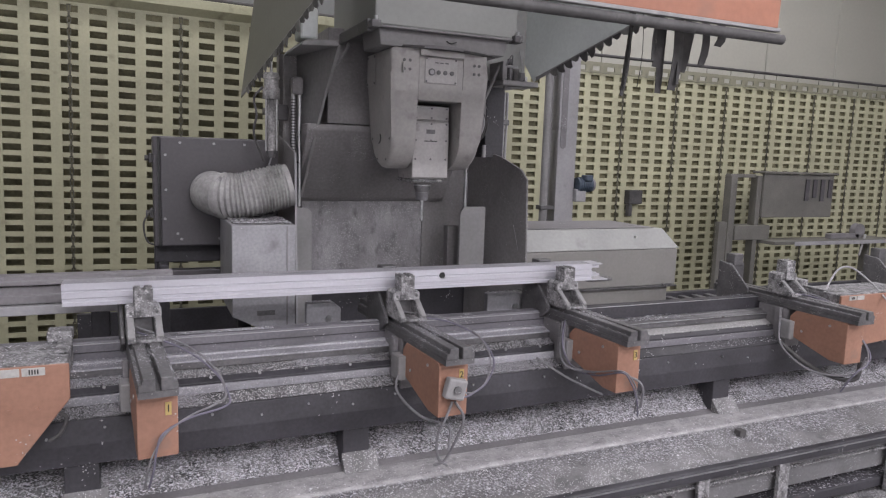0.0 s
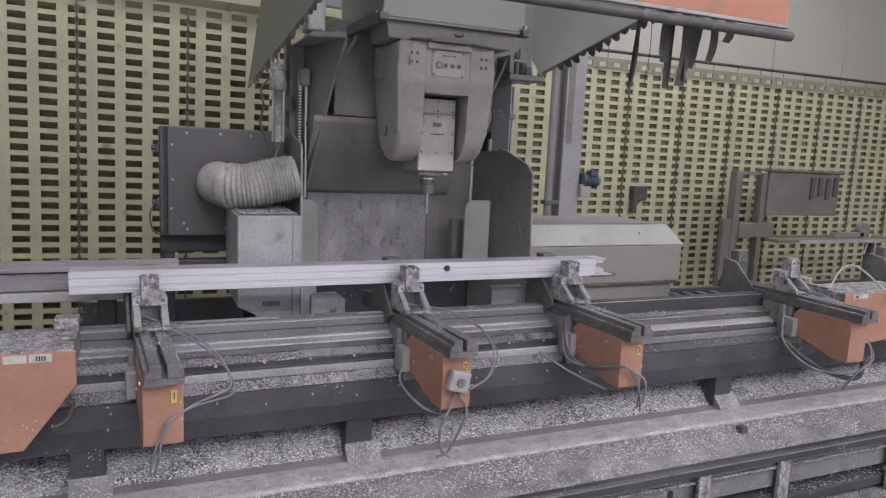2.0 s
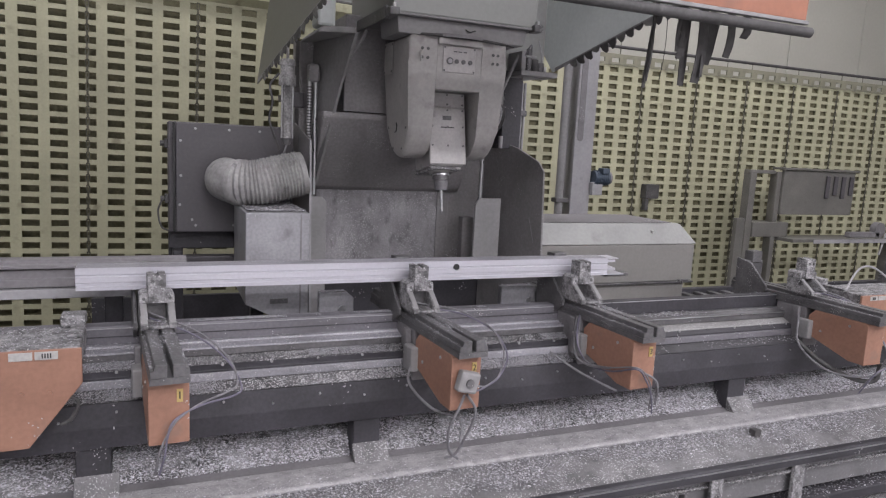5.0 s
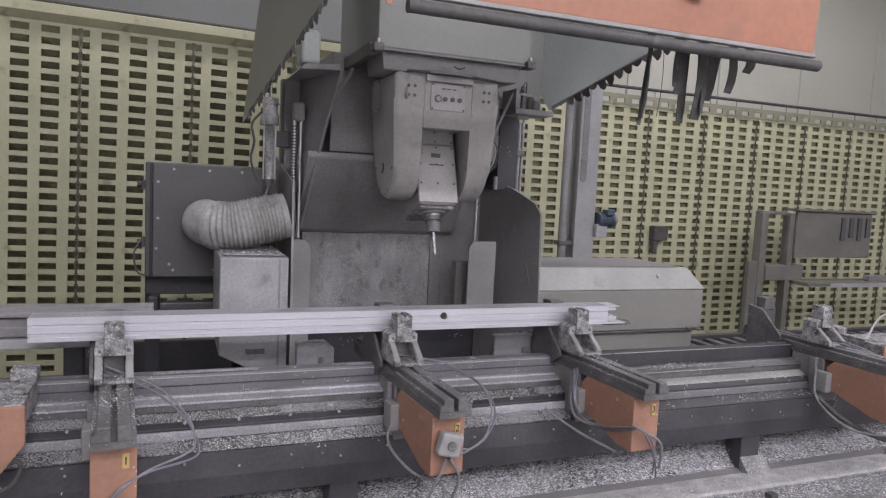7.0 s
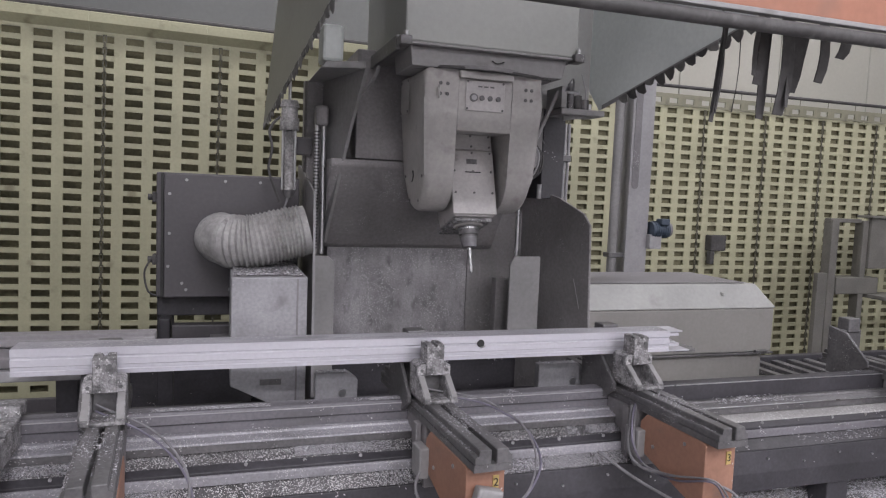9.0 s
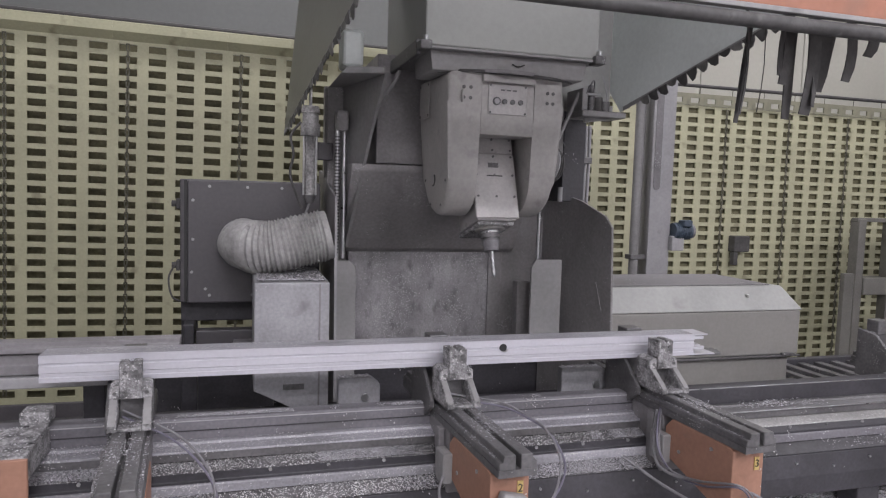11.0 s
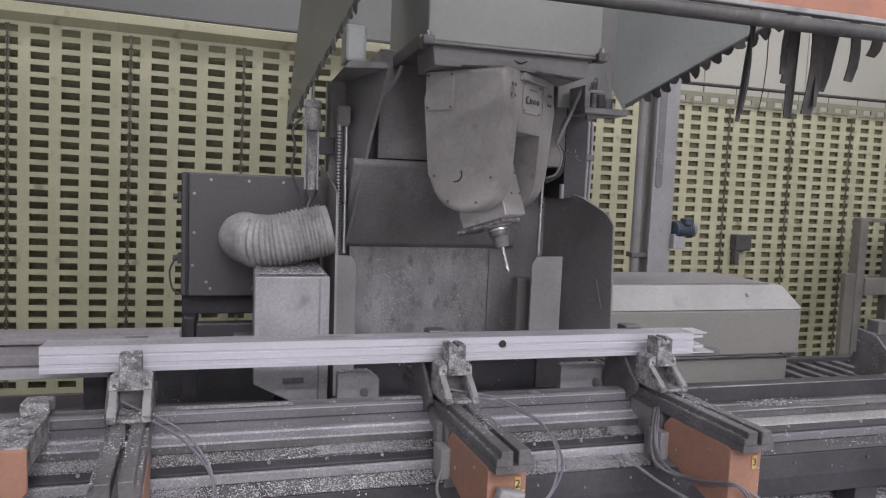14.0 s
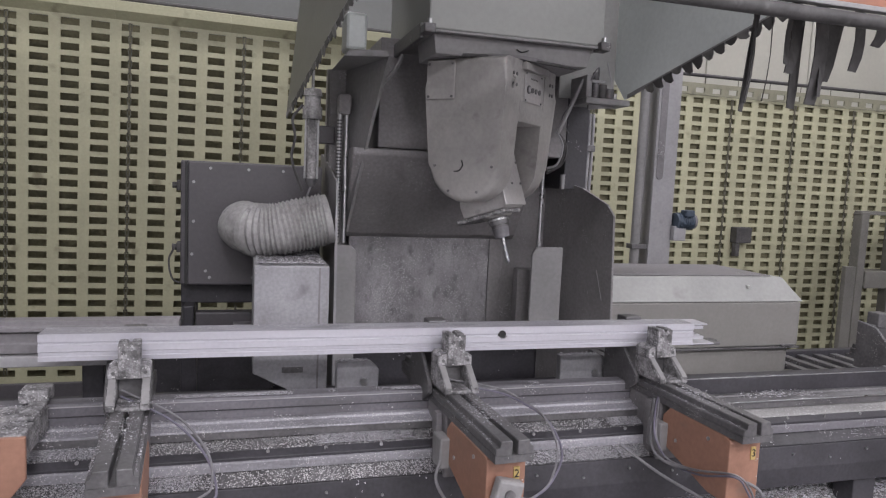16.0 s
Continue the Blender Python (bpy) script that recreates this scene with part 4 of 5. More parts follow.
# chute under the duct
chute = thing("suction_chute", .77, 2.8, .35, "light grey sheet-metal suction chute with chips on its top", "chute")
chute.matrix_basis = pose(.766, 2.8, .371)
part("body", made(prism, [(-.126, .47), (-.126, .835), (.122, .835), (.122, .0), (.06, .38)], "y", 0, .43, .004), M_CHUTE, chute)
part("weld_seam", made(bx, .086, .092, -.002, -.0004, .1, .83), M_DARK, chute, "folded seam")
part("top_dirt", made(bx, -.115, .11, .04, .4, .836, .842), M_LEDGE, chute, "dark chip crust")
part("weld_scar", made(bx, -.03, .04, -.003, -.0005, .47, .49), M_DSTEEL, chute)

# ribbed suction duct
duct = thing("suction_duct", .6, 3.2, 1.33, "pale ribbed flexible suction duct with a cuff", "duct")


def ribbed(bm):
    path = smooth_path([(.01, .05, -.02), (.005, -.06, -.022), (.05, -.13, -.028), (.12, -.15, -.022), (.21, -.15, .0), (.29, -.15, .018)], 12)
    seg, side, rings = 28, None, []
    for i, p in enumerate(path):
        d = (path[min(i + 1, len(path) - 1)] - path[max(i - 1, 0)]).normalized()
        side = d.orthogonal() if side is None else (side - d * side.dot(d))
        side.normalize()
        up = d.cross(side)
        r = .099 * (1 - (.09 if i > 24 else .012) * (i % 2)) * (.92 if i < 22 else 1)
        rings.append([bm.verts.new(p + r * (math.cos(a) * side + math.sin(a) * up) * (1 + .015 * math.sin(3 * a + i))) for a in (2 * math.pi * k / seg for k in range(seg))])
    for a, b in zip(rings, rings[1:]):
        for k in range(seg):
            bm.faces.new((a[k], a[(k + 1) % seg], b[(k + 1) % seg], b[k]))
    bm.faces.new(rings[0][::-1]), bm.faces.new(rings[-1])


part("ribs", made(ribbed), M_HOSE, duct, "ribbed cloth", True)
part("cuff", made(rod, (.27, -.15, .013), (.312, -.15, .023), .092, 28), M_HOSE, duct, "plain end cuff", True)

# blocks between the plates
for x0, x1 in ((.903, 1.042), (1.7, 1.886)):
    b = thing("wiper_block", (x0 + x1) / 2, 2.66, .8, "chip-topped grey guide block with a bolt", "guide block", "guide blocks under the column")
    w = (x1 - x0) / 2
    part("body", made(prism, [(-w, .0), (-w, .11), (w - .03, .11), (w, .085), (w, 0)], "y", 0, .035, .004), M_CHUTE, b)
    part("bolt", made(rod, (w - .05, -.008, .045), (w - .05, 0, .045), .012, 12), M_STEEL, b, smooth=True)
    part("foot", made(bx, -w, w, .01, .035, -.45, -.001), M_BLACK, b)
# Two black boxes added to keep the space behind the bed dark.
solo("void_filler", made(bx, BX0, BX1, 2.56, 2.858, .05, .42, .004), M_BLACK, "black box added to fill the shaded void behind the bed", "trough")
solo("crossbeam", made(bx, BX0, 2.3, 2.86, 2.98, .3, .735, .006), M_BLACK, "black beam stretched to fill the shaded void behind the bed", "beam")

# cabinet cover beside the column
cab = thing("machine_cabinet", 2.75, 3.1, 0, "grey machine cabinet with a pale sloping lid", "cabinet")
part("body", made(bx, -.66, .405, .0, .5, .806, 1.015, .006), M_CAB, cab)


def lid_shape(bm):
    a = [(-.66, 0, 1.017), (.42, 0, 1.017), (.42, .5, 1.017), (-.66, .5, 1.017), (-.66, .07, 1.125), (.345, .07, 1.125), (.3, .5, 1.124), (-.66, .5, 1.124)]
    v = [bm.verts.new(p) for p in a]
    for q in ((0, 1, 2, 3), (0, 1, 5, 4), (1, 2, 6, 5), (4, 5, 6, 7), (2, 3, 7, 6), (3, 0, 4, 7)):
        bm.faces.new([v[k] for k in q])
    bmesh.ops.bevel(bm, geom=bm.edges[:], offset=.006, segments=2, affect="EDGES", profile=.5)


part("lid", made(lid_shape), M_LID, cab, "pale sloping lid")
# Makes the lid's top darker than its slope.
part("lid_top", made(bx, -.655, .29, .082, .49, 1.1262, 1.131, .002, 1), M_DARK, cab, "dark top sheet")
part("seam", made(bx, -.66, .41, -.012, .01, .796, .805, .002), M_DSTEEL, cab, "dark lower ledge")
part("base", made(bx, -.66, .36, .012, .5, .0, .795, .006), M_CAB, cab)
part("handle", made(bx, .3, .37, -.018, -.002, .806, .816, .003), M_DSTEEL, cab)
part("lid_chip", made(bx, .12, .135, .03, .05, 1.075, 1.09, .003), M_WHITE, cab)
wire = solo("coiled_cable", made(tube, [(2.07, 3.45, 1.5), (2.16, 3.45, 1.47), (2.22, 3.46, 1.38), (2.2, 3.46, 1.27), (2.12, 3.45, 1.25), (2.1, 3.45, 1.33), (2.065, 3.44, 1.4)], .008), M_RUBBER, "black cable coil hung beside the column", "cable", smooth=True)

# ---- head housing, hood and front beam ----
hs = thing("head_housing", 1.485, 2.7, 1.997, "grey-green sheet housing above the milling head", "machine housing")
part("shell", made(bx, -.314, .318, -.01, .62, .006, .9, .006), M_GREEN, hs)
part("drip_edge", made(bx, -.318, .322, -.014, .62, -.003, .0055, .002), M_HOUSE, hs, "folded lower edge")
part("flange", made(prism, [(-.29, -.0035), (-.282, -.068), (.272, -.068), (.288, -.0035)], "y", .012, .24, .004), M_HOUSE, hs, "tapered grey flange")
part("flange_cable", made(tube, [(-.27, .1, -.062), (-.2, .022, -.064), (-.08, .0, -.063), (.06, .0, -.066), (.17, .012, -.07), (.25, .06, -.066)], .006, 8), M_RUBBER, hs, "black cable round the flange", True)
part("arrow_mark", made(tube, [(.0, .007, -.03), (.02, .007, -.038), (.045, .007, -.03)], .002, 6), M_INK, hs)
for s in (-1, 1):
    e = part("hinge", made(bx, s * .315 - .02, s * .315 + .02, -.035, .02, -.012, .018, .004), M_DSTEEL, hs, "dark corner hinge")
    part("hinge_pin", made(rod, (s * .315, -.02, .018), (s * .315, -.02, .034), .008, 10), M_STEEL, e, smooth=True)
part("side_rail", made(bx, -.335, -.319, .025, .6, -.02, .03, .004), M_DSTEEL, hs)
part("strut", made(tube, [(-.33, .3, -.03), (-.35, .32, -.08), (-.42, .36, -.17)], .007, 8), M_HOUSE, hs)
cap = solo("white_cap", made(bx, .945, 1.022, 3.0, 3.12, 1.967, 2.1, .012), M_PALE_LIT, "small white plastic cover on the rib", "cover")


def hood_plate(name, tip, near, near_top, far_top, label, thick, paint):
    t = thing(name, *tip, label, "hood plate", "side plates of the hood")
    a = [Vector(p) - Vector(tip) for p in (tip, near, near_top, far_top)]
    bm = bmesh.new()
    lo, hi = [bm.verts.new(v) for v in a], [bm.verts.new(v + Vector((thick, 0, 0))) for v in a]
    bm.faces.new(lo), bm.faces.new(hi[::-1])
    for i in range(4):
        bm.faces.new((lo[(i + 1) % 4], lo[i], hi[i], hi[(i + 1) % 4]))
    part("plate", bm, paint, t)
    run = a[1]
    d = run.normalized()
    down = Vector((0, 0, -1)) + .35 * d
    n = int(run.length / .048)
    rnd = random.Random(5)

    def strip(name, pts, x, w, material, label=""):
        bm = bmesh.new()
        q = [bm.verts.new(p + Vector((x, 0, 0))) for p in pts]
        r = [bm.verts.new(p + Vector((x + w, 0, 0))) for p in pts]
        bm.faces.new(q), bm.faces.new(r[::-1])
        for i in range(len(pts)):
            k = (i + 1) % len(pts)
            bm.faces.new((q[k], q[i], r[i], r[k]))
        part(name, bm, material, t, label)
    up = Vector((0, 0, .012))
    strip("edge_trim", [run * .02 + up, run * .98 + up, run * .98 - up * .4, run * .02 - up * .4], -.004, .003, M_HOUSE, "grey edge trim")
    for k in range(3, n - 1):
        c = run * (k / n)
        s = .036 * rnd.uniform(.55, 1.25)
        lean = d * rnd.uniform(-.006, .012)
        pts = [c - d * .024 + up * .3, c + d * .024 + up * .3, c + d * .023 + down * s * .45, c + d * .014 + lean + down * s * .9, c + lean + down * s, c - d * .012 + down * s * .6]
        strip("rubber_tooth", pts, -.008 + .002 * (k % 2), .0025, M_RUBBER if k % 3 else M_TORN, "torn black rubber edging")
    return t


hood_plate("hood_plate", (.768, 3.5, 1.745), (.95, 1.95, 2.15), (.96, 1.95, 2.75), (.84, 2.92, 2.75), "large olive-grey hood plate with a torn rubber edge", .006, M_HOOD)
# Same hood sheet as the left; its brighter light is in the colour.
hood_plate("hood_plate", (2.09, 3.02, 1.875), (2.29, 1.95, 2.2), (2.29, 1.95, 2.75), (1.99, 3.75, 2.75), "pale grey-green hood plate with a torn rubber edge", .006, M_PALE_LIT)
solo("hood_back_sheet", made(bx, 1.83, 2.08, 3.09, 3.098, 1.872, 2.74, .002, 1), M_LID, "pale grey-green sheet closing the hood", "hood plate")
solo("hood_roof", made(bx, .8, 2.32, 1.8, 3.4, 2.9, 2.93, .004), M_GREEN, "grey-green hood roof above the head", "hood roof")

beam = thing("front_beam", 1.635, 1.8, 1.93, "orange front cover with a black rubber tube along its lower edge", "machine cover")
part("panel", made(prism, [(0, .035), (-.02, .4), (.0, .4), (.02, .035)], "x", -.68, .678, .003, 1), M_ORANGE_CLEAN, beam, "orange sheet panel")
part("end_plate", made(prism, [(-.02, -.01), (-.03, .4), (.3, .4), (.1, .1)], "x", -.7, -.683, .002, 1), M_ORANGE_CLEAN, beam)
part("trim", made(bx, -.66, .678, -.012, .01, .022, .034, .002), M_HOUSE, beam, "pale metal trim")
part("rubber_tube", made(rod, (-.64, 0, 0), (.7, 0, 0), .017, 14), M_RUBBER, beam, "black rubber tube", True)
part("lamp_knob", made(bx, .18, .23, -.04, -.016, .13, .17, .008), M_WHITE, beam, "small white fitting")
for k, (sx, length, w, bow) in enumerate(((.152, .25, .013, .008), (.184, .27, .02, -.006), (.238, .235, .008, .005), (.272, .15, .02, -.008), (.292, .17, .034, .014), (.33, .25, .032, -.006), (.356, .24, .042, .008), (.384, .22, .02, .004),
                                          (.448, .17, .05, -.008), (.474, .15, .036, .012), (.562, .075, .04, .014))):
    y = .12 + .02 * (k % 3)
    bm = bmesh.new()
    rnd = random.Random(k)
    lean, curl = rnd.uniform(-.02, .02), rnd.uniform(-.02, .03)
    pts = [(sx + lean * t + bow * math.sin(math.pi * t), y + curl * t * t + .5 * bow * t, .06 - length * t) for t in (0, .25, .5, .75, 1)]
    rows = [[bm.verts.new((px + o * w * .6 * (1 - .25 * (i == 4) * (o > 0)), py + o * .006, pz)) for o in (-1, 1)] for i, (px, py, pz) in enumerate(pts)]
    back = [[bm.verts.new(v.co + Vector((0, .003, 0))) for v in r] for r in rows]
    for a, b in zip(range(4), range(1, 5)):
        bm.faces.new((rows[a][0], rows[a][1], rows[b][1], rows[b][0])), bm.faces.new((back[a][1], back[a][0], back[b][0], back[b][1]))
        bm.faces.new((rows[a][0], rows[b][0], back[b][0], back[a][0])), bm.faces.new((rows[b][1], rows[a][1], back[a][1], back[b][1]))
    bm.faces.new((rows[4][0], rows[4][1], back[4][1], back[4][0]))
    part("rubber_strip", bm, M_RUBBER, beam, "torn black rubber strip")
for s in (-.6, .6):
    part("hanger", made(bx, s - .02, s + .02, .02, .06, .38, 1.1, .003), M_HOUSE, beam)

# ---- tool rack by the fence ----
rack = thing("workbench_rack", 5.7, 4.55, 0, "grey steel rack with a tool board and a shelf", "rack")
part("shelf_leg", made(bx, 1.16, 1.2, -.04, .04, 0, .819, .004), M_RACK, rack)
for rx, half in ((-.66, .035), (-.36, .026)):
    part("upright", made(bx, rx - half, rx + half, -.04, .04, 0, 1.42, .004), M_RACK, rack)
part("short_upright", made(bx, -.86, -.77, -.1, -.06, 0, 1.02, .004), M_RACK, rack)
part("foot_bar", made(bx, -.86, -.3, -.06, -.02, .3, .36, .004), M_RACK, rack)
part("top_bar", made(bx, -.7, -.4, -.03, .03, 1.40, 1.43, .003), M_RACK, rack)
part("tool_board", made(bx, -.33, .56, -.06, -.03, 1.05, 1.44, .006), M_RACK, rack, "grey tool board")
part("board_top", made(bx, -.36, .58, -.09, .05, 1.441, 1.46, .004), M_RACK, rack)
for k in range(4):
    part("tool", made(bx, .18 + k * .1, .23 + k * .1, -.075, -.061, 1.2 + .03 * (k % 2), 1.4, .004), M_BOX, rack, "dark hand tool")
part("shelf", made(bx, -.3, 1.3, -.2, .05, .82, .85, .004), M_RACK, rack, "pale shelf")
part("shelf_edge", made(bx, -.05, 1.3, -.204, -.2005, .81, .845), M_LIGHT, rack)
part("side_box", made(bx, -.62, -.2, -.05, .1, .85, .98, .006), M_RACK, rack)
mach = thing("clamp_tool", 6.4, 4.45, .85, "dark hand clamp lying on the shelf", "tool")
part("bar", made(bx, -.2, .2, -.03, .03, 0, .05, .008), M_DARK, mach)
part("wheel", made(rod, (.2, -.03, .07), (.2, .03, .07), .07, 18), M_DARK, mach, smooth=True)
part("lever", made(rod, (.24, -.06, .04), (.12, -.1, -.15), .01, 8), M_STEEL, mach)
cableloop = solo("loose_cable", made(tube, [(3.35, 2.3, .9), (3.5, 2.35, 1.0), (3.65, 2.38, 1.0), (3.7, 2.3, .93), (3.6, 2.15, .88)], .005), M_LIGHT, "thin pale cable looping over the carriers", "cable", smooth=True)

# ---- milling head: fork turns about the upright axis, nose tilts in the fork ----
HEAD = (1.472, 2.875, 1.93)
fork = thing("milling_head", *HEAD, "warm grey two-axis milling head with a forked casting", "milling head")


def cheek(bm, x0, x1, taper):
    pts = [(-.155, 0), (-.155, -.1)]
    for k in range(13):
        a = math.pi + (math.pi * k / 12)
        pts.append((.138 * math.cos(a), -.36 + .13 * math.sin(a)))
    pts += [(.155, -.1), (.155, 0)]
    lo = [bm.verts.new((x0 + taper * max(0, -z - .1) if x0 < 0 else x0, y, z)) for y, z in pts]
    hi = [bm.verts.new((x1 - taper * max(0, -z - .1) if x1 > 0 else x1, y, z)) for y, z in pts]
    fs = [bm.faces.new(lo), bm.faces.new(hi[::-1])]
    for i in range(len(pts)):
        j = (i + 1) % len(pts)
        fs.append(bm.faces.new((lo[j], lo[i], hi[i], hi[j])))
    outer = lo if x0 < 0 else hi
    es = [e for e in {e for f in fs for e in f.edges} if e.verts[0] in outer and e.verts[1] in outer]
    bmesh.ops.bevel(bm, geom=es, offset=.022, segments=3, affect="EDGES", profile=.5)


part("cheek", made(cheek, -.222, -.1, .06), M_HEAD, fork, "rounded fork cheek", True)
part("cheek", made(cheek, .1, .216, .06), M_HEAD, fork, "rounded fork cheek", True)
part("bridge", made(bx, -.1, .1, -.153, .153, -.205, 0, .003), M_HEAD, fork)
part("top_lip", made(bx, -.1, .095, -.172, -.1535, -.028, -.003, .003), M_HEAD, fork, "dented lip above the plate")
part("top_disc", made(rod, (0, 0, 0), (0, 0, .012), .2, 32), M_DARK, fork, smooth=True)
part("inner_back", made(bx, -.1, .1, .1, .15, -.4, -.206), M_DARK, fork)
plate = part("type_plate", made(bx, -.075, .07, -.158, -.1535, -.135, -.03, .002, 1), M_NOSE, fork, "pale plate with four round dials")
for k in range(4):
    part("dial", made(rod, (-.045 + k * .03, -.162, -.09), (-.045 + k * .03, -.158, -.09), .0145 if k == 0 else .009, 16), M_DSTEEL, plate, smooth=True)
part("dial_face", made(rod, (-.045, -.1635, -.09), (-.045, -.1622, -.09), .0095, 16), M_LIGHT, plate, smooth=True)
for k in range(3):
    part("mark", made(bx, -.03 + k * .022, -.015 + k * .022, -.1592, -.1582, -.054, -.049), M_DSTEEL, plate)
for s in ((-.068, -.037), (.063, -.037), (-.068, -.128), (.063, -.128)):
    part("plate_screw", made(rod, (s[0], -.16, s[1]), (s[0], -.158, s[1]), .004, 8), M_DSTEEL, plate)
for sx in (-.165, -.14, .15, .172):
    for sz in (-.05, -.085):
        part("cap_screw", made(rod, (sx, -.157, sz), (sx, -.153, sz), .0065, 8), M_DSTEEL, fork)
part("side_cover", made(bx, -.2255, -.2215, .035, .148, -.14, -.008, .002, 1), M_HEAD, fork, "screwed side cover")
for sy, sz in ((.045, -.13), (.138, -.13), (.045, -.02), (.138, -.02)):
    part("side_screw", made(rod, (-.2275, sy, sz), (-.225, sy, sz), .005, 8), M_DSTEEL, fork)
for k in (0, 2, 4, 6):
    a = math.pi * (1.0 + k / 6)
    yy, zz = .112 * math.cos(a), -.365 + .1 * math.sin(a)
    part("rim_screw", made(rod, (-.2245 + .06 * (-zz - .1), yy, zz), (-.2205 + .06 * (-zz - .1), yy, zz), .005, 8), M_DSTEEL, fork)
part("turn_mark", made(tube, [(-.2088, .004, -.345), (-.2072, .0, -.362), (-.2056, .014, -.38), (-.2042, .034, -.384)], .0024, 6), M_INK, fork, "black curved arrow")
part("lifting_eye", made(tube, [(-.17, -.158, -.06), (-.175, -.17, -.075), (-.17, -.158, -.1)], .004, 6), M_HEAD, fork, smooth=True)

def twist_drill(bm):
    """A two-lipped fluted cutter below the collet nut."""
    rings = []
    for i in range(29):
        a = i * .42
        r = .0075 if i < 27 else .0075 - .003 * (i - 26)
        ring = []
        for k in range(12):
            b = 2 * math.pi * k / 12
            rr = r * (.72 + .28 * abs(math.cos(b))) if i > 3 else r
            ring.append(bm.verts.new((rr * math.cos(b + a), rr * math.sin(b + a), -.262 - i * .0034)))
        rings.append(ring)
    for u, v in zip(rings, rings[1:]):
        for k in range(12):
            bm.faces.new((u[k], u[(k + 1) % 12], v[(k + 1) % 12], v[k]))
    bm.faces.new(rings[0]), bm.faces.new(rings[-1][::-1])


nose = new("spindle_nose")
nose.parent = fork
NOSE = (-.005, .012, -.366)
tagged(nose, "pale spindle nose with screwed cover plates")
part("core", made(bx, -.085, .085, -.075, .09, -.1, .14, .006), M_HEAD, nose)
part("upper_plate", made(bx, -.082, .082, -.084, -.0755, .085, .145, .003, 1), M_NOSE, nose, "pale cover plate")
part("lower_plate", made(bx, -.083, .083, -.086, -.0755, -.16, .08, .003, 1), M_NOSE, nose, "pale cover plate")
part("base_ring", made(prism, [(-.076, -.165), (-.08, -.13), (-.08, -.1), (.08, -.1), (.08, -.13), (.076, -.165)], "y", -.075, .1, .005), M_NOSE, nose)
part("flange", made(rod, (0, 0, -.186), (0, 0, -.177), .05, 24, .06), M_HEAD, nose, "round flange", True)
part("back_plate", made(bx, -.07, .07, -.065, .135, -.181, -.1655, .004, 1), M_VISE, nose, "pale plate under the nose")
for sx in (-.07, 0, .07):
    for sz in (-.08, .0, .07, .095, .135):
        part("plate_screw", made(rod, (sx, -.089, sz), (sx, -.0855, sz), .0042, 8), M_DSTEEL, nose)
part("mark", made(bx, -.03, .03, -.0875, -.0862, -.005, -.001), M_INK, nose)
part("mark", made(bx, -.022, .018, -.0875, -.0862, .028, .046), M_DSTEEL, nose)
tool = part("tool_holder", made(rod, (0, 0, -.215), (0, 0, -.186), .036, 24), M_DSTEEL, nose, "dark steel tool holder", True)
part("holder_ring", made(rod, (0, 0, -.198), (0, 0, -.192), .0385, 24), M_STEEL, tool, smooth=True)
part("holder_groove", made(rod, (0, 0, -.225), (0, 0, -.2155), .03, 24), M_DSTEEL, tool, smooth=True)
part("collet_nut", made(rod, (0, 0, -.262), (0, 0, -.2255), .026, 24, .031), M_CABLE, tool, smooth=True)
part("cutter", made(twist_drill), M_STEEL, tool, "slim fluted cutter", True)

# ---- loose chips ----
def on_heap(r):
    x, y = r.uniform(-.6, 4.6), r.uniform(2.376, 2.62)
    return x, y, heap_z(x, y) + r.uniform(0, .006)


def on_slope(r):
    while True:
        x, y = r.uniform(.6, 4.2), r.uniform(2.0, 2.2)
        if noise.noise(Vector((x * 3, y * 9, 1))) + 3 * (y - 2.11) > r.uniform(-.4, .5):
            return x, y, .298 + .231 * (y - 2.0) + .001


def on_sill(r):
    x, y = r.uniform(.2, 4.5), 2.21 + .1 * r.random() ** 2
    return x, y, .3575 + .0065 * (y - 2.21) / .1


def on_band(y0, z0, y1, z1, cut, xa=-.7, xb=1.95):
    def pick(r):
        while True:
            x, u = r.uniform(xa, xb), r.random()
            if noise.noise(Vector((x * 2.5, y0 * 11, z0 * 7))) + .25 * noise.noise(Vector((x * 12, 3, z0))) > cut * r.random():
                return x, y0 + (y1 - y0) * u, z0 + (z1 - z0) * u
    return pick


def on_carrier(r):
    xc, _, _, _, turn, lift = r.choice(CARRIERS[:4])
    y = min(max(r.gauss(2.2, .06), 1.98), 2.325)
    return xc - math.sin(radians(turn)) * (y - 1.965) + r.choice((r.gauss(0, .018), r.uniform(-.037, .037))), y, .889 + lift


def on_lips(r):
    xc, _, _, _, turn, lift = r.choice(CARRIERS[:4])
    y = r.uniform(1.99, 2.34)
    return xc - math.sin(radians(turn)) * (y - 1.965) + r.choice((-1, 1)) * r.uniform(.041, .05), y, .871 + lift


def on_jaw(r):
    xc, _, jy, _, turn, lift = r.choice(CARRIERS[:4])
    y, z = r.choice(((jy - .005, .993), (jy - .07, .9), (jy - .04, .9), (jy + .01, 1.053)))
    x = r.uniform(-.028, .028) if z != .993 else r.choice((-1, 1)) * r.uniform(.032, .05)
    return xc - math.sin(radians(turn)) * (y - 1.965) + x, y + r.uniform(-.012, .012), z + lift


def on_chute(r):
    return r.uniform(.65, .875), 2.81 + .38 * r.random() ** 2, 1.212


def on_skirt(r):
    while True:
        x = r.uniform(1.0, 4.2)
        if noise.noise(Vector((x * 3, 7, 2))) > r.uniform(-.5, .5):
            return x, r.uniform(1.99, 2.01), .231


def on_low_beam(r):
    x, u = r.uniform(2.7, 4.6), r.random()
    return x, 2.0 + .08 * u, .078 + .024 * u


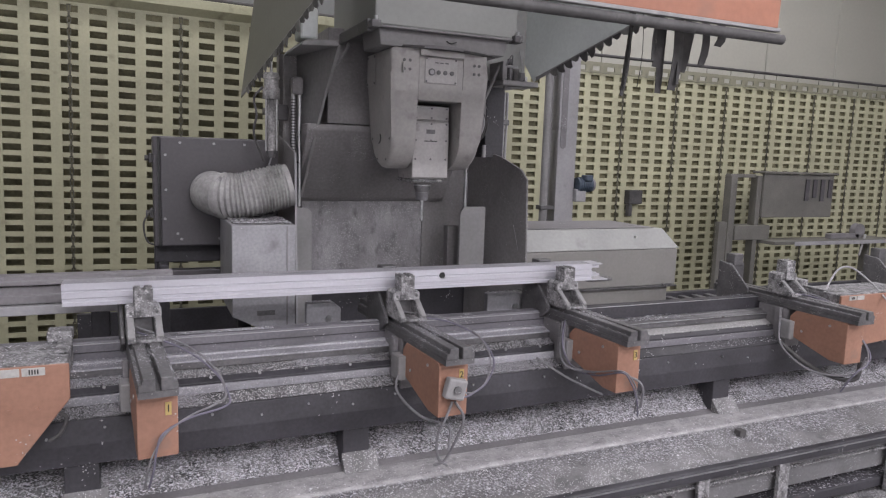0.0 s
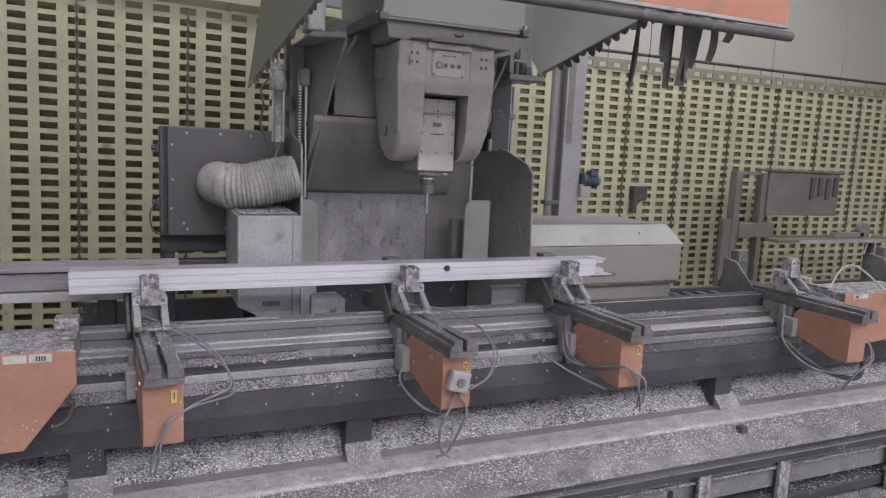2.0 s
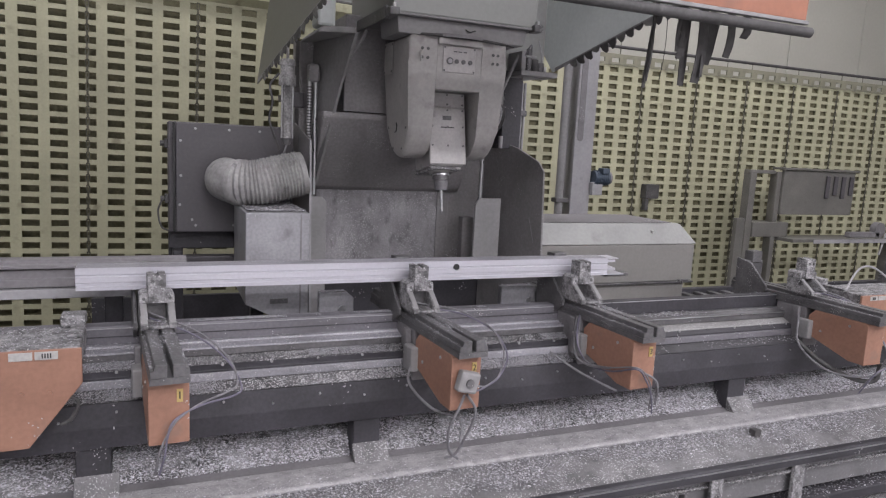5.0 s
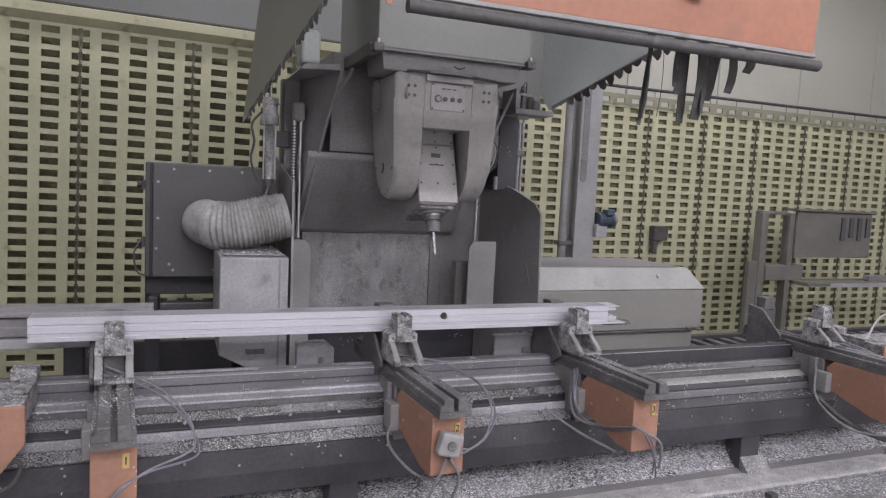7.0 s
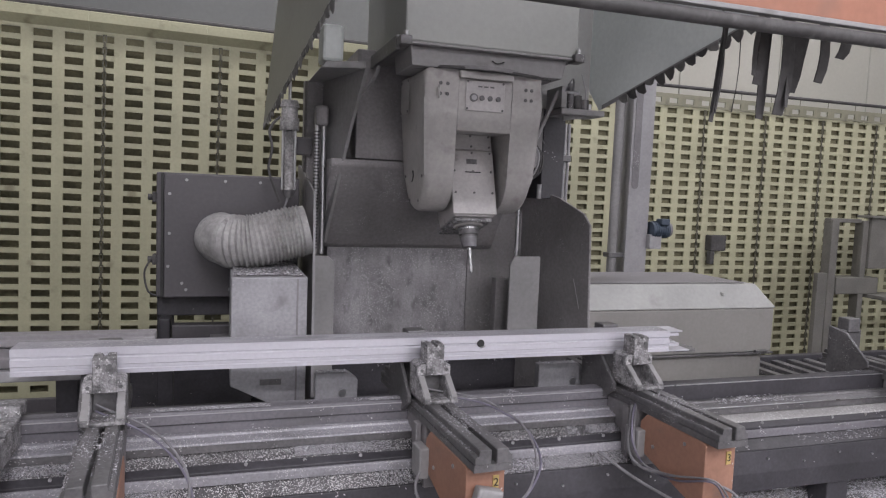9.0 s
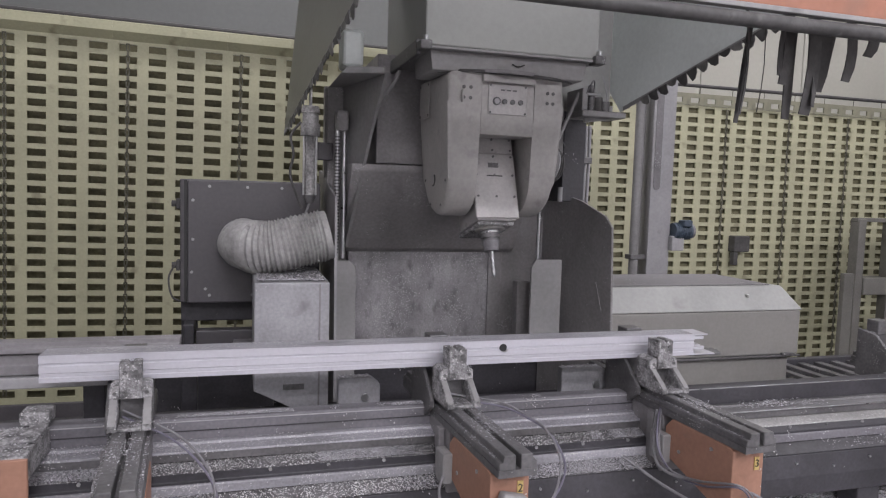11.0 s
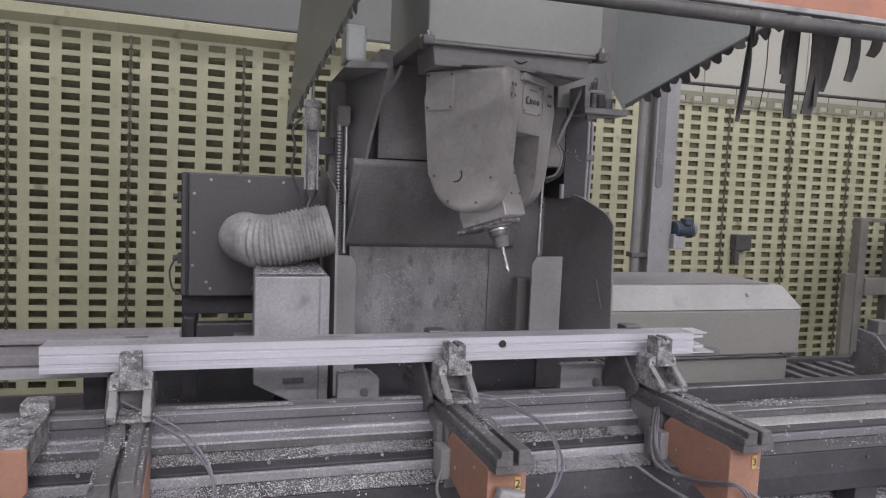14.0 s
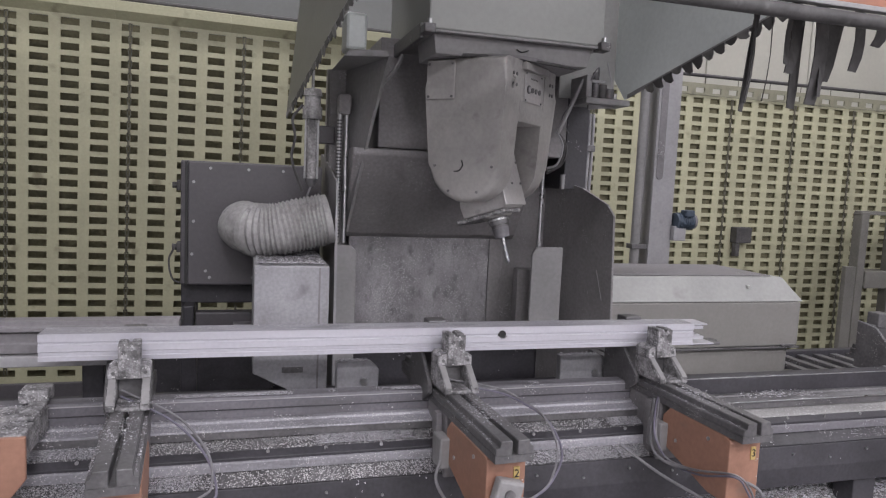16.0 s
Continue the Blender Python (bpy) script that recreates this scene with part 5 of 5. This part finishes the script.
def on_stop(r):
    return r.uniform(-.45, .1), r.uniform(2.27, 2.48), .867 + r.uniform(0, .004)


def on_blocks(r):
    x0, x1 = r.choice(((.91, 1.005), (1.71, 1.85)))
    return r.uniform(x0, x1), r.uniform(2.663, 2.692), .911


flakes("heap_chips", 56000, on_heap, .0095, "silvery curled chips on the heap", 1, M_BRIGHT)
flakes("tray_chips", 13000, on_slope, .0085, "silvery chips strewn on the sloping plate", 2)
flakes("sill_chips", 2600, on_sill, .006, "fine chips on the sill", 3)
flakes("ledge_chips", 20000, on_band(2.34, .66, 2.374, .688, .6), .0048, "chips lying on the bed's dark ledge", 4)
flakes("step_chips", 15000, on_band(2.412, .737, 2.45, .753, .1), .005, "chips lying on the bed's middle step", 5)
flakes("beam_chips", 7000, on_band(2.503, .861, 2.53, .861, .2), .0042, "chips lying along the back beam", 6)
flakes("rail_chips", 1200, on_band(2.455, .786, 2.496, .799, .5), .005, "chips lying on the upper rail", 7)
flakes("slide_chips", 1500, on_carrier, .0048, "chips lying on the vise slides", 8)
flakes("lip_chips", 900, on_lips, .005, "chips caught along the slides' lips", 14)
flakes("jaw_chips", 500, on_jaw, .005, "chips sticking to the vise jaws", 15)
flakes("chute_chips", 900, on_chute, .009, "chips lying on the suction chute", 16)
flakes("skirt_chips", 800, on_skirt, .006, "chips lying on the skirt's ledge", 17)
flakes("low_beam_chips", 1300, on_low_beam, .009, "chips lying on the lower beam", 18)
flakes("stop_chips", 1500, on_stop, .005, "chips lying on the end stop", 9)
flakes("block_chips", 500, on_blocks, .006, "chips lying on the guide blocks", 10)

flakes("far_rail_chips", 1500, on_band(2.455, .788, 2.496, .8, 1.3, 2.0, 5.5), .008, "small drifts of chips on the far rail", 11)
flakes("far_beam_chips", 500, on_band(2.51, .858, 2.55, .858, 1.3, 2.0, 5.5), .008, "small drifts of chips on the far beam", 12)
flakes("far_ledge_chips", 500, on_band(2.345, .664, 2.374, .688, 1.3, 2.0, 5.5), .006, "scattered chips on the far ledge", 13)


# ---- what moves ----
def motions():
    turns = [(0, 0), (10.6, 0), (11.0, 3), (11.2, 6), (11.6, 12), (12.0, 18), (12.4, 25), (12.8, 31), (13.2, 37), (13.6, 41), (14.0, 43), (14.4, 43), (16.0, 43)]
    walk(fork, [(t, pose(*HEAD, 0, 0, a)) for t, a in turns])
    tilts = [(0, 0), (3.3, 0), (3.7, 3), (4.7, 9), (5.8, 15), (6.6, 18), (7.2, 18), (16.0, 18)]
    walk(nose, [(t, pose(*NOSE, -a, 0, 0)) for t, a in tilts])


motions()
